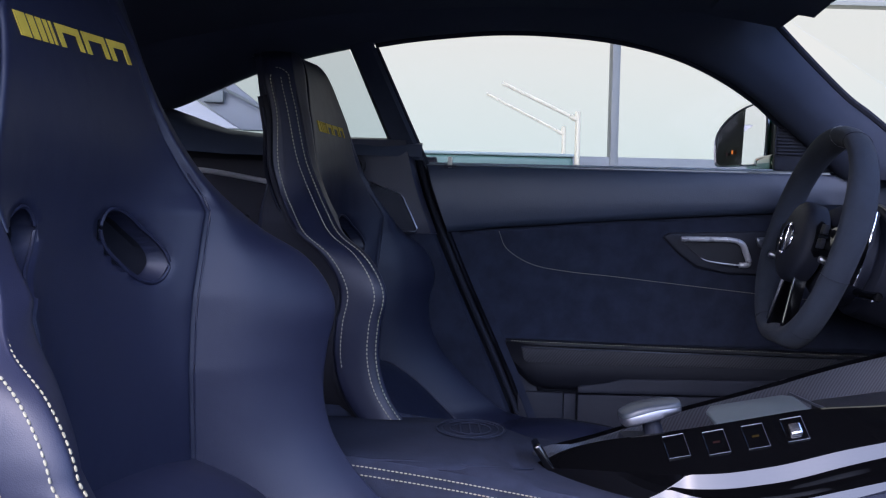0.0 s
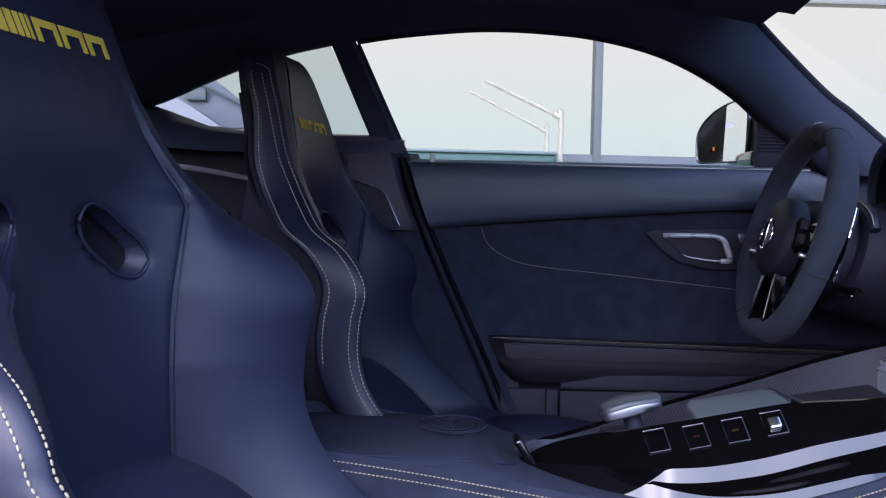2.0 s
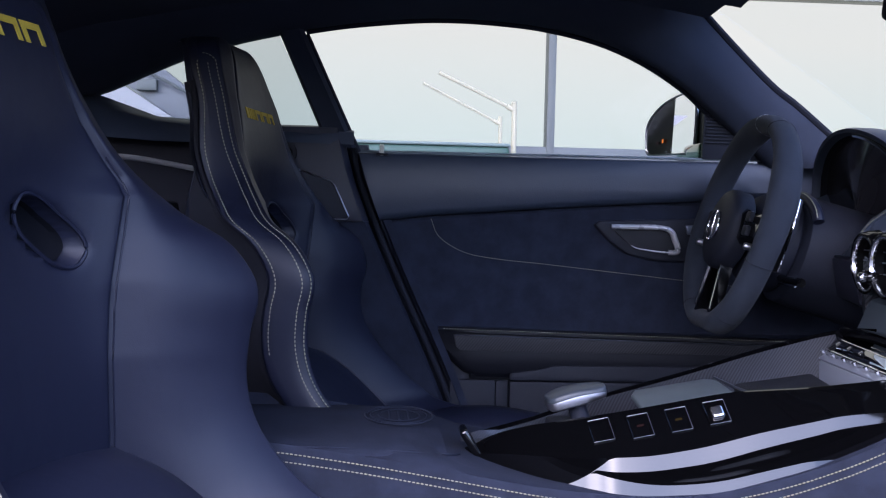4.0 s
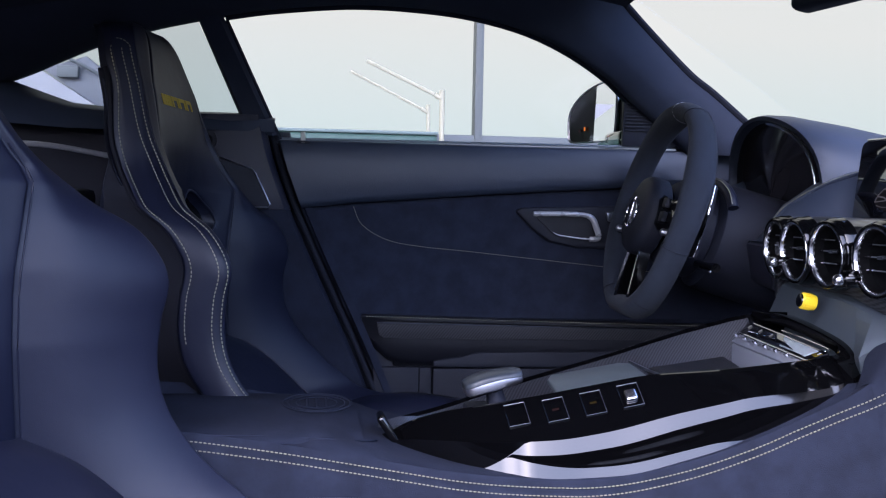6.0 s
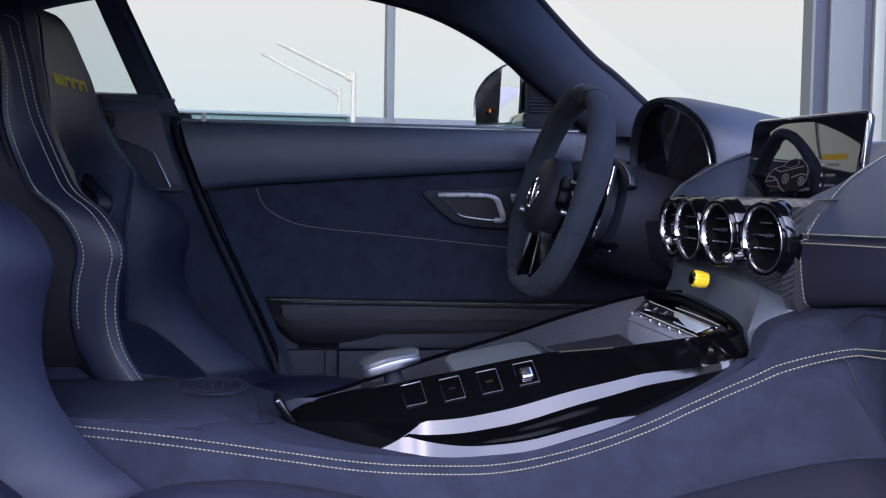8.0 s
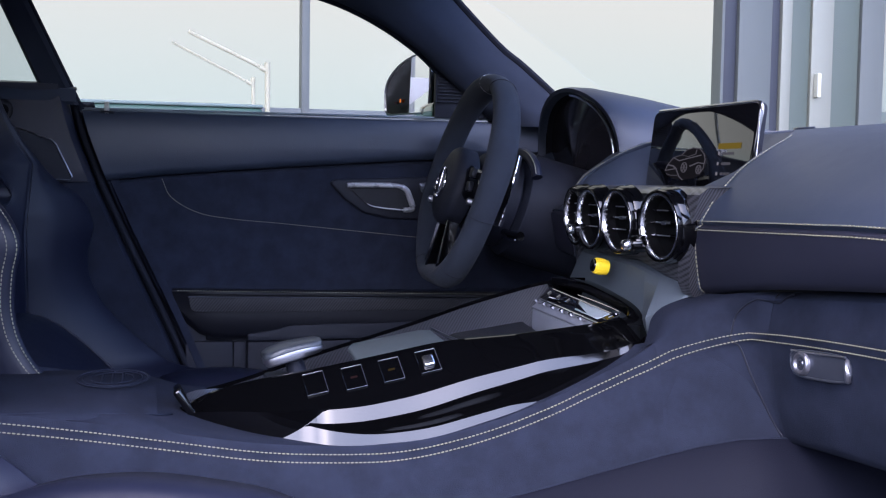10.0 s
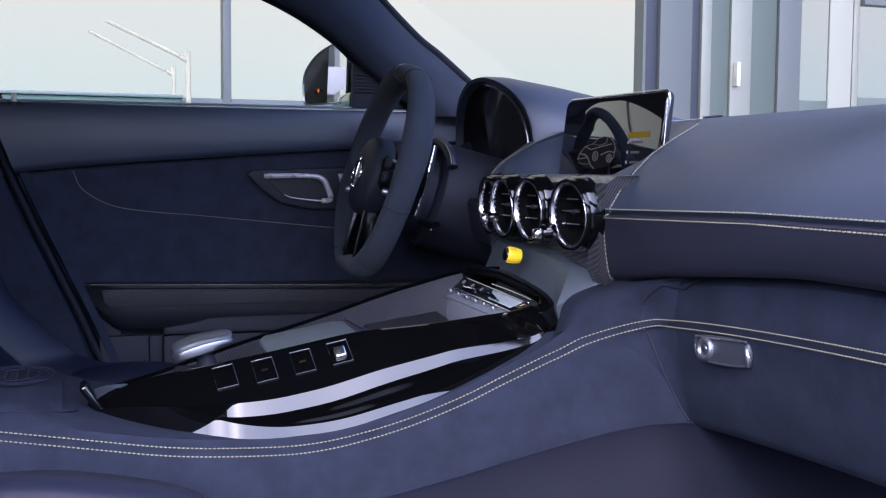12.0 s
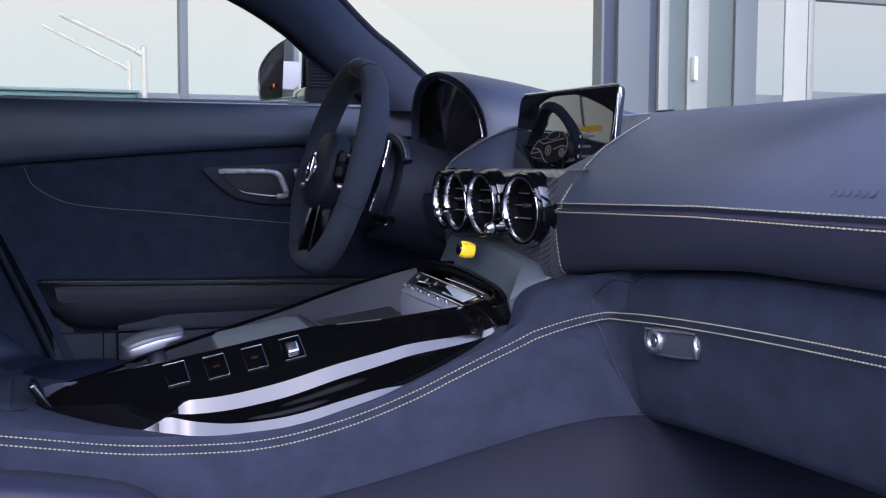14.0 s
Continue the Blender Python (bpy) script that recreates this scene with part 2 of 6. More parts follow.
def lathe(profile, m, n=32):
    """A turned piece: (radius, height) pairs round the z axis of the pose m."""
    rows = [[m @ Vector((r * math.cos(2 * math.pi * j / n), r * math.sin(2 * math.pi * j / n), h)) for j in range(n)] for r, h in profile]
    return loft(rows, ring=True)


def stitches(path, length=0.0034, gap=0.0014, r=0.0007, bm=None):
    """A row of short threads along a line of points."""
    bm = bm or bmesh.new()
    path = [Vector(p) for p in path]
    along = [0.0]
    for a, b in zip(path, path[1:]):
        along.append(along[-1] + (b - a).length)

    def at(s):
        for i in range(len(path) - 1):
            if s <= along[i + 1]:
                return path[i].lerp(path[i + 1], (s - along[i]) / max(1e-9, along[i + 1] - along[i]))
        return path[-1]
    s = 0.0
    while s + length < along[-1]:
        a, b = at(s), at(s + length)
        t = (b - a).normalized()
        side = t.orthogonal().normalized()
        up = side.cross(t)
        rows = [[a + (b - a) * f + (side * math.cos(q * math.pi / 2) + up * math.sin(q * math.pi / 2)) * r * k for q in range(4)] for f, k in ((0, 0.4), (0.2, 1), (0.8, 1), (1, 0.4))]
        loft(rows, ring=True, caps=True, bm=bm)
        s += length + gap
    return bm

# ---- outside: ground, glazed facade, daylight ----
FACADE = 2.33
bm = bmesh.new()
bmesh.ops.create_grid(bm, x_segments=2, y_segments=2, size=400)
setting("ground", bm, CONCRETE, "grey asphalt forecourt under and round the car", "ground")
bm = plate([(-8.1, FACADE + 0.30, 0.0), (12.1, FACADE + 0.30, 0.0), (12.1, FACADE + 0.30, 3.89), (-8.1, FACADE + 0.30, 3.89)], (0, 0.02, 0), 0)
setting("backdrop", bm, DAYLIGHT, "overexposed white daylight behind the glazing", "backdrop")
# unseen canopy and end walls, added to cut down the light from the sky
SOFFIT = material("added_canopy_plaster", (0.022, 0.022, 0.026), 0.9, vary=0.1, scale=1.0)
setting("canopy", box(-8.5, 2.5, -1.6, 3.2, 3.9, 4.3, 0.01), SOFFIT, "unseen dark grey canopy added to shade the parked car", "canopy")
setting("added_wall_east", box(6.0, 6.3, -1.6, 3.2, 0, 3.9, 0.0), SOFFIT, "unseen dark grey end wall added to close the place", "wall")
# unseen wall, added so that less low sky light reaches the door
setting("horizon_block_south", box(-12, 12.5, -9.3, -9.0, 0, 1.5, 0.0), CONCRETE, "unseen low grey wall added to block the low sky", "wall")
setting("added_wall_west", box(-8.5, -8.2, -1.6, 3.2, 0, 3.9, 0.0), SOFFIT, "unseen dark grey end wall added to close the place", "wall")
facade = thing("glass_facade", "slate grey metal glazed facade with tall bright panes", "facade", (1, FACADE, 0), kind="structure")
for x, w, mat in ((0.876, 0.026, SLATE), (-0.70, 0.03, SLATE), (-2.2, 0.03, SLATE)):
    part("mullion", box(x - w / 2, x + w / 2, FACADE - 0.05, FACADE + 0.02, 0.05, 4.0, 0.003), mat, facade)
part("transom", box(-4.0, 2.40, FACADE - 0.045, FACADE + 0.02, 0.88, 1.014, 0.004), SLATE, facade)
part("transom", box(0.89, 2.40, FACADE - 0.045, FACADE + 0.02, 1.528, 1.585, 0.004), STEEL, facade)
part("plinth", box(-4.0, 5.2, FACADE - 0.06, FACADE + 0.05, 0.0, 0.88, 0.005), SLATE, facade)
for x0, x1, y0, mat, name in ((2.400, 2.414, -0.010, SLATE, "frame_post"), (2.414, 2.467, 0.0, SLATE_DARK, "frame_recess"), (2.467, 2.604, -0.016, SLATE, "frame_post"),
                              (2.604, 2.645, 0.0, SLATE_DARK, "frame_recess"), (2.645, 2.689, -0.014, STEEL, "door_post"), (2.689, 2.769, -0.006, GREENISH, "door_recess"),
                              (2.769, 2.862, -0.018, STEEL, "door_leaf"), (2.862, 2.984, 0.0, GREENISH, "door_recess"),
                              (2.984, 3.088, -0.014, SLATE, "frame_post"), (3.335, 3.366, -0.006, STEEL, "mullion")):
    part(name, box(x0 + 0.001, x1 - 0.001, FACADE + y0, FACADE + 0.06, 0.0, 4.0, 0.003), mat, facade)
part("door_handle", box(2.783, 2.800, FACADE - 0.045, FACADE - 0.018, 1.116, 1.207, 0.005), WHITE, facade, "white bar handle")
FROST = pane_glass("frosted_glass", (0.88, 0.90, 0.95), 0.004)
for x0, x1 in ((3.09, 3.334), (3.367, 5.2)):
    part("frosted_pane", box(x0, x1, FACADE + 0.01, FACADE + 0.03, 0.88, 4.0, 0.0), FROST, facade, "frosted pane")
part("pane_band", box(3.225, 3.333, FACADE - 0.004, FACADE + 0.008, 0.88, 4.0, 0.002), material("pale_door_frame", (0.29, 0.29, 0.235), 0.5, vary=0.05), facade, "pale door frame")
part("pane_foot", box(3.09, 3.224, FACADE - 0.004, FACADE + 0.008, 0.88, 1.075, 0.002), GREENISH, facade)
part("pane_foot", box(3.367, 5.2, FACADE - 0.004, FACADE + 0.008, 0.88, 1.095, 0.002), GREENISH, facade)
part("pane_head", box(3.367, 5.2, FACADE - 0.03, FACADE + 0.02, 1.455, 1.56, 0.004), SLATE, facade)

# white handrail in front of the glazing
PALE = material("pale_rail_paint", (0.44, 0.41, 0.29), 0.9, vary=0.04, spec=0.1)
rail = thing("handrail", "white painted metal handrail with sloping bars beside the glazing", "handrail", (0.72, 2.2, 0))
for x, z, r, end in ((0.700, 1.071, 0.0060, (0.45, 1.20)), (0.744, 1.117, 0.0085, (0.50, 1.235))):
    part("post", tube(spline([(x, 2.2, 0), (x, 2.2, z * 0.5), (x, 2.2, z - 0.012), (x - 0.006, 2.2, z + 0.006), (x - 0.024, 2.2, z + 0.018)], 20), r, 10), PALE, rail)
    part("sloping_bar", tube([(x - 0.026, 2.2, z + 0.019), (end[0], 2.2, end[1])], r * 0.7, 8), PALE, rail)
PLANTER_GREEN = material("dark_green_enamel", (0.030, 0.075, 0.052), 0.45, vary=0.2, scale=6)
plant = thing("planter", "long dark green planter box before the glazing", "planter", (-0.6, 2.12, 0))
part("box", box(-2.0, 0.715, 2.05, 2.18, 0.0, 1.000, 0.02, 3), PLANTER_GREEN, plant)
part("rim", box(-2.0, 0.715, 2.045, 2.185, 0.996, 1.006, 0.004, 2), material("pale_green_rim", (0.13, 0.17, 0.15), 0.4), plant, "pale green rim")
stair = thing("staircase", "white stair stringer with grey treads seen through the quarter window", "staircase", (-1.1, 2.2, 0))
part("stringer", plate([(-0.80, 2.2, 1.185), (-0.50, 2.2, 1.172), (-0.335, 2.2, 1.068), (-0.60, 2.2, 1.07)], (0, 0.05, 0), 0.004), material("white_stringer_paint", (0.30, 0.29, 0.29), 0.5), stair)
part("flank", plate([(-0.498, 2.21, 1.176), (-0.365, 2.21, 1.219), (-0.165, 2.21, 1.066), (-0.333, 2.21, 1.066)], (0, 0.05, 0), 0.004), material("grey_flank_paint", (0.12, 0.125, 0.135), 0.5), stair)
part("bracket", box(-0.448, -0.384, 2.18, 2.209, 1.149, 1.186, 0.006), SLATE, stair)
part("handrail", tube([(-0.51, 2.18, 1.255), (-0.10, 2.18, 1.052)], 0.005), SLATE, stair)
part("newel", tube([(-0.13, 2.18, 0.0), (-0.13, 2.18, 1.07)], 0.010), SLATE, stair)

# ---- car body ----
REAR_EDGE = [(0.40, 0.475), (0.46, 0.450), (0.50, 0.434), (0.569, 0.403), (0.678, 0.352), (0.771, 0.311), (0.854, 0.280), (0.892, 0.271), (0.93, 0.262)]
car = thing("car_body", "sports car cabin shell with black suede headliner and pillars", "car", (0, 0, 0.3), kind="structure")


def side_y(z):
    return 0.60 - 0.14 * max(0, z - 0.9)


# roof rail and windscreen pillar: from the windows' upper edge to the roof and the windscreen
LOW = [(-0.30, 0.93), (-0.165, 0.972), (-0.082, 1.013), (-0.025, 1.037), (0.05, 1.062), (0.114, 1.078), (0.177, 1.091), (0.247, 1.103), (0.343, 1.114), (0.41, 1.118), (0.488, 1.117), (0.586, 1.108),
       (0.685, 1.086), (0.766, 1.053), (0.838, 1.010), (0.885, 0.971), (0.932, 0.933), (1.0, 0.875)]
LOW = [(x - (0.010 if x < -0.15 else 0.0), z + 0.0065 + 0.003 * min(1.0, max(0.0, (x - 0.5) / 0.3))) for x, z in LOW]
HIGH = [(-0.42, 1.02), (-0.30, 1.06), (-0.19, 1.10), (-0.10, 1.12), (0.0, 1.14), (0.09, 1.155), (0.177, 1.165), (0.27, 1.172), (0.37, 1.178), (0.47, 1.18), (0.57, 1.18), (0.67, 1.176),
        (0.76, 1.170), (0.852, 1.155), (0.918, 1.088), (0.990, 1.020), (1.042, 0.982), (1.16, 0.885)]


def rail_rows(sign, forward=0.0):
    rows = []
    low, high = spline([(x, side_y(z), z) for x, z in LOW], 60), spline([(x, 0.47 if i < 12 else 0.47 + 0.11 * min(1, (i - 12)), z) for i, (x, z) in enumerate(HIGH)], 60)
    for i, (a, b) in enumerate(zip(low, high)):
        a, b = a.copy(), b.copy()
        f = forward * max(0, (i - 40) / 19) ** 2
        a.x, b.x = a.x + f, b.x + f
        mid = a.lerp(b, 0.45) + Vector((-0.004, -0.022, 0.000))
        row = [a + Vector((0, 0.035, 0.002)), a, a.lerp(mid, 0.12) + Vector((0, -0.006, 0)), a.lerp(mid, 0.45) + Vector((-0.001, -0.004, 0)), a.lerp(mid, 0.78) + Vector((-0.001, -0.004, 0)), mid, mid.lerp(b, 0.25) + Vector((0, -0.004, 0)), mid.lerp(b, 0.6) + Vector((0, -0.003, 0)), b, b + Vector((0.012, 0.03, 0.012))]
        rows.append([Vector((p.x, sign * p.y, p.z)) for p in row])
    return rows


part("roof_rail", loft(rail_rows(1)), SUEDE_DARK, car, "black suede pillar trim", sharp=85)
part("roof_rail", loft(rail_rows(-1, 0.22)), SUEDE_DARK, car, "black suede pillar trim")
# headliner across the roof, thick enough to shade the cabin
rows = []
hi = spline([(x, 0.47, z) for x, z in HIGH[:14]], 40)
for p in hi:
    t = max(0.0, (p.x - 0.6) / 0.28)
    rows.append([Vector((p.x + 0.06 * t * t * (1 - (y / 0.5) ** 2), y, p.z + 0.035 * (1 - (y / 0.5) ** 2) + (0.004 if abs(y) < 0.49 else 0))) for y in [0.5 - i * 0.05 for i in range(21)]])
setting("ceiling", thick(loft(rows), 0.03), SUEDE_DARK, "black suede headliner of the car roof", "ceiling")
part("roof_skin", thick(loft([[(q.x, q.y * 1.2, q.z + 0.05) for q in r] for r in rows]), 0.012), PAINT, car, "dark green roof skin")
part("header", tube(spline([(0.868, 0.57, 1.163), (0.905, 0.40, 1.186), (0.925, 0.0, 1.20), (0.905, -0.40, 1.186), (0.868, -0.57, 1.163)], 40), 0.022, 10, flat=0.5), SUEDE_DARK, car)
for s in (0.30, -0.30):
    part("sun_visor", thick(loft([[Vector((0.72 + 0.17 * u, s + w * 0.15, 1.158 + 0.012 * u - 0.02 * u * u + 0.012 * (1 - w * w))) for w in (-1, -0.9, -0.5, 0, 0.5, 0.9, 1)] for u in (0, 0.1, 0.5, 0.9, 1)]), 0.014), SUEDE_DARK, car)

# pillar between door window and quarter window
rows = []
for z in [0.90 + 0.2 * i / 8 for i in range(9)]:
    x0 = 0.203 - (z - 0.93) / 0.147 * 0.065
    x1 = 0.27 - (z - 0.893) / 0.199 * 0.094
    y = side_y(z)
    rows.append([Vector(p) for p in ((x0, y + 0.03, z), (x0, y, z), (x0 + 0.006, y - 0.008, z), (x1 - 0.008, y - 0.008, z), (x1, y, z), (x1, y + 0.03, z))])
part("centre_pillar", loft(rows), SUEDE_DARK, car)
part("window_seal", tube(spline([(x, side_y(z) + 0.016, z - 0.002) for x, z in LOW[6:17]], 40), 0.005, 6), RUBBER, car)
part("window_seal", tube([(0.27, 0.606, 0.893), (0.22, 0.594, 1.0), (0.178, 0.58, 1.09)], 0.005, 6), RUBBER, car)
part("windscreen_seal", tube(spline([(x + 0.008, 0.59, z + 0.008) for x, z in HIGH[13:]], 24), 0.006, 6), RUBBER, car)


# quarter panel behind the door, with its padded block, speaker and belt guide
def body_edge(z):
    return smooth_curve([(a, b - 0.022) for a, b in REAR_EDGE], z)


rows = []
for i in range(24):
    z = 0.38 + i * (0.775 - 0.38) / 23
    xe = body_edge(z)
    rows.append([Vector(p) for p in ((xe, 0.66, z), (xe, 0.600, z), (xe - 0.006, 0.592, z), (xe - 0.05, 0.600, z), (xe - 0.2, 0.606, z), (-0.6, 0.606, z))])
part("quarter_panel", loft(rows), SUEDE, car)
rows = []
for i in range(14):
    u = i / 13
    z = 0.773 + u * 0.160
    xe = body_edge(z)
    bulge = 0.004 * math.sin(math.pi * min(1, u * 1.0)) ** 0.5
    rows.append([Vector(p) for p in ((xe + 0.002, 0.64, z), (xe + 0.002, 0.596 - bulge * 0.4, z), (xe - 0.008, 0.586 - bulge, z), (xe - 0.06, 0.584 - bulge, z), (0.12, 0.588 - bulge, z), (0.07, 0.592 - bulge, z), (0.064, 0.62, z))])
rows.append([Vector((p.x, 0.63, p.z + 0.006)) for p in rows[-1]])
rows.insert(0, [Vector((p.x, 0.64, p.z - 0.002)) for p in rows[0]])
part("shoulder_pad", loft(rows), SEAT_LEATHER, car, "black leather shoulder panel")
OUT = [(0.146, 0.860), (0.156, 0.864), (0.224, 0.841), (0.231, 0.834), (0.256, 0.781), (0.253, 0.776), (0.16, 0.776), (0.146, 0.79)]
part("speaker_grille", plate([(x, 0.5795, z) for x, z in OUT], (0, 0.012, 0), 0.002), PLASTIC, car, "dark speaker grille")
part("speaker_rim", tube([(x, 0.578, z) for x, z in OUT], 0.0013, 6, closed=True), SATIN, car, "thin bright rim")
part("belt_guide", lathe([(0.0, 0.004), (0.010, 0.004), (0.012, -0.004), (0.017, -0.006), (0.020, 0.0), (0.020, 0.012)], pose(0.150, 0.5835, 0.888, 90) @ Matrix.Diagonal((0.75, 0.85, 1, 1)), 24), HOLLOW_SHADE, car)
# sloping ledge below the quarter window and the load bay behind the seats
ledge = [[(0.262, 0.622, 0.926), (0.13, 0.622, 0.926), (-0.01, 0.622, 0.936), (-0.075, 0.622, 0.943), (-0.165, 0.622, 0.974), (-0.5, 0.622, 1.05)],
         [(0.262, 0.598, 0.930), (0.13, 0.598, 0.929), (-0.01, 0.598, 0.939), (-0.075, 0.597, 0.945), (-0.165, 0.596, 0.976), (-0.5, 0.56, 1.05)],
         [(0.262, 0.586, 0.926), (0.13, 0.584, 0.924), (-0.01, 0.578, 0.930), (-0.075, 0.572, 0.935), (-0.165, 0.560, 0.955), (-0.5, 0.50, 1.0)],
         [(0.262, 0.588, 0.905), (0.13, 0.570, 0.905), (-0.01, 0.555, 0.90), (-0.075, 0.545, 0.90), (-0.165, 0.530, 0.905), (-0.5, 0.45, 0.93)]]
part("window_ledge", loft(ledge), LEATHER, car)
part("bay_wall", box(-0.62, -0.56, -0.66, 0.66, 0.3, 0.92, 0.01), DARK, car)
part("bay_floor", box(-0.56, -0.06, -0.66, 0.66, 0.30, 0.70, 0.02), DARK, car)
part("bay_side", box(-0.56, 0.10, 0.606, 0.66, 0.3, 0.93, 0.01), DARK, car)
part("brace_strip", tube(spline([(-0.20, 0.50, 0.868), (-0.115, 0.52, 0.871), (-0.03, 0.56, 0.860), (0.05, 0.58, 0.845)], 16), 0.0045, 8), material("bright_strip", (0.45, 0.45, 0.48), 0.35, 0.6), car, "thin bright metal strip")
part("bay_box", box(-0.16, -0.02, 0.30, 0.52, 0.74, 0.80, 0.012), PLASTIC, car)
part("bay_lid", box(-0.20, 0.02, 0.10, 0.56, 0.68, 0.73, 0.015), DARK, car)
part("floor_pan", box(-0.6, 1.6, -0.66, 0.66, 0.16, 0.22, 0.01), DARK, car)
part("bulkhead", box(1.52, 1.58, -0.70, 0.70, 0.2, 0.845, 0.01), DARK, car)
part("bonnet", thick(loft([[(x, y, 0.80 + 0.03 * (1 - (y / 0.85) ** 2) - 0.10 * ((x - 1.6) / 1.6) ** 2) for y in [-0.85 + 0.17 * i for i in range(11)]] for x in (1.6, 1.9, 2.3, 2.7, 3.1)]), 0.01), PAINT, car, "dark green bonnet")
part("sill", box(-0.1, 1.45, 0.55, 0.72, 0.2, 0.38, 0.02), PLASTIC, car)
part("near_sill", box(-0.1, 1.45, -0.72, -0.60, 0.2, 0.38, 0.02), PLASTIC, car)

# panes
bm = loft([[Vector((x, side_y(z) + 0.018, z)) for x, z in ((0.268, 0.885), (0.62, 0.885), (0.98, 0.885))], [Vector((x, side_y(z) + 0.018, z)) for x, z in ((0.22, 1.0), (0.6, 1.0), (0.87, 1.0))],
           [Vector((x, side_y(z) + 0.018, z)) for x, z in ((0.17, 1.125), (0.5, 1.13), (0.66, 1.125))]])
window_1 = setting("window_1", thick(bm, 0.004), GLASS, "clear frameless side window of the closed driver's door", "window")
bm = loft([[(0.21, 0.616, 0.925), (0.0, 0.616, 0.925), (-0.17, 0.616, 0.965)], [(0.13, 0.598, 1.09), (0.0, 0.60, 1.06), (-0.18, 0.61, 0.985)]])
window_2 = setting("window_2", thick(bm, 0.004), TINTED, "lightly tinted rear quarter window", "window")
rows = []
for i in range(9):
    y = 0.60 - 0.15 * i
    q = (y / 0.6) ** 2
    rows.append([Vector((0.94 - 0.05 * q, y * 0.95, 1.20 - 0.045 * q)), Vector((1.20 - 0.08 * q, y, 1.05 - 0.03 * q)), Vector((1.58 - 0.16 * q, y * 1.1, 0.835))])
windscreen = setting("windscreen", thick(loft(rows), 0.005), GLASS, "clear curved windscreen", "windscreen")
for w in (window_1, window_2, windscreen):
    w.visible_shadow = False

# ---- driver's door ----
door = thing("car_door", "closed car door lined with black leather and suede, with yellow stitching", "car door", (0.7, 0.62, 0.4))
DOORLINE = [(0.25, 0.772), (0.308, 0.776), (0.399, 0.786), (0.598, 0.802), (0.791, 0.816), (0.904, 0.823), (1.2, 0.835)]


def door_edge(z):
    return smooth_curve(REAR_EDGE, z)


def door_skin(section, n=40, x_end=1.30):
    """A strip of the door along its length; section gives (y, z) pairs at a place x."""
    rows = []
    for i in range(n):
        u = i / (n - 1)
        pts = section(0.3 + u * (x_end - 0.3))
        rows.append([Vector((door_edge(z) * (1 - u) + x_end * u, y, z)) for y, z in pts])
    return rows


def upper(x):
    zl = curve(DOORLINE, x)
    return [(0.66, 0.892), (0.612, 0.893), (0.604, 0.891), (0.599, 0.884), (0.5965, 0.860), (0.5955, 0.84), (0.597, zl + 0.012), (0.602, zl + 0.004), (0.612, zl), (0.66, zl)]


def middle(x):
    zl = curve(DOORLINE, x)
    return [(0.66, zl), (0.622, zl - 0.001), (0.618, zl - 0.006), (0.624, zl - 0.06), (0.628, 0.66), (0.626, 0.61), (0.622, 0.585), (0.64, 0.56)]


part("upper_pad", loft(door_skin(upper), caps=False), LEATHER, door, "black leather shoulder pad")
part("suede_panel", loft(door_skin(middle)), SUEDE, door, "black suede panel")


def low(x):
    return [(0.64, 0.60), (0.630, 0.58), (0.630, 0.54), (0.628, 0.50), (0.622, 0.46), (0.618, 0.40), (0.64, 0.36)]


part("lower_panel", loft(door_skin(low)), PLASTIC, door, "black plastic lower panel")
part("door_frame_edge", loft([[Vector((door_edge(z) + d, y, z)) for d, y in ((0.002, 0.70), (0.0, 0.63), (0.006, 0.612), (0.02, 0.612))] for z in [0.38 + 0.51 * i / 20 for i in range(21)]]), SUEDE, door)
part("door_seal", tube([(door_edge(z) - 0.010, 0.618, z) for z in [0.38 + 0.52 * i / 24 for i in range(25)]], 0.005, 8), RUBBER, door, "black rubber seal")
# armrest ledge with carbon inlay
rows = []
for i in range(34):
    u = i / 33
    x = 0.418 + u * 0.75
    zt = 0.590 - 0.017 * u
    k = min(1.0, 0.35 + u * 9)
    foot = 0.500 + 0.060 * max(0.0, 1 - u / 0.11) ** 2.2
    rows.append([Vector(p) for p in ((x, 0.632, zt + 0.001), (x, 0.632 - 0.026 * k, zt + 0.000), (x, 0.632 - 0.034 * k, zt - 0.003), (x, 0.632 - 0.034 * k, zt - 0.007), (x, 0.632 - 0.029 * k, zt - 0.010), (x, 0.632 - 0.031 * k, max(foot, zt - 0.045)), (x, 0.632 - 0.026 * k, foot + 0.012), (x, 0.632 - 0.014 * k, foot), (x, 0.636, foot - 0.002))])
rest = part("armrest", loft(rows, caps=True), ARMREST, door, "black leather armrest ledge")
part("carbon_inlay", plate([(0.444, 0.5985, 0.5765), (1.00, 0.5985, 0.5665), (0.97, 0.5985, 0.549), (0.60, 0.5985, 0.5485), (0.456, 0.5985, 0.5505), (0.448, 0.5985, 0.556)], (0, 0.008, 0), 0.0015), CARBON_DOOR, rest, "carbon fibre inlay")
part("stitching", stitches(spline([(0.425, 0.5975, 0.5885), (0.6, 0.5975, 0.5845), (0.8, 0.5975, 0.580), (1.1, 0.5975, 0.574)], 50), r=0.0008), THREAD, rest)
part("inlay_rim", tube([(0.444, 0.5980, 0.5775), (1.00, 0.5980, 0.5675)], 0.0008, 6), GREY_METAL, rest)
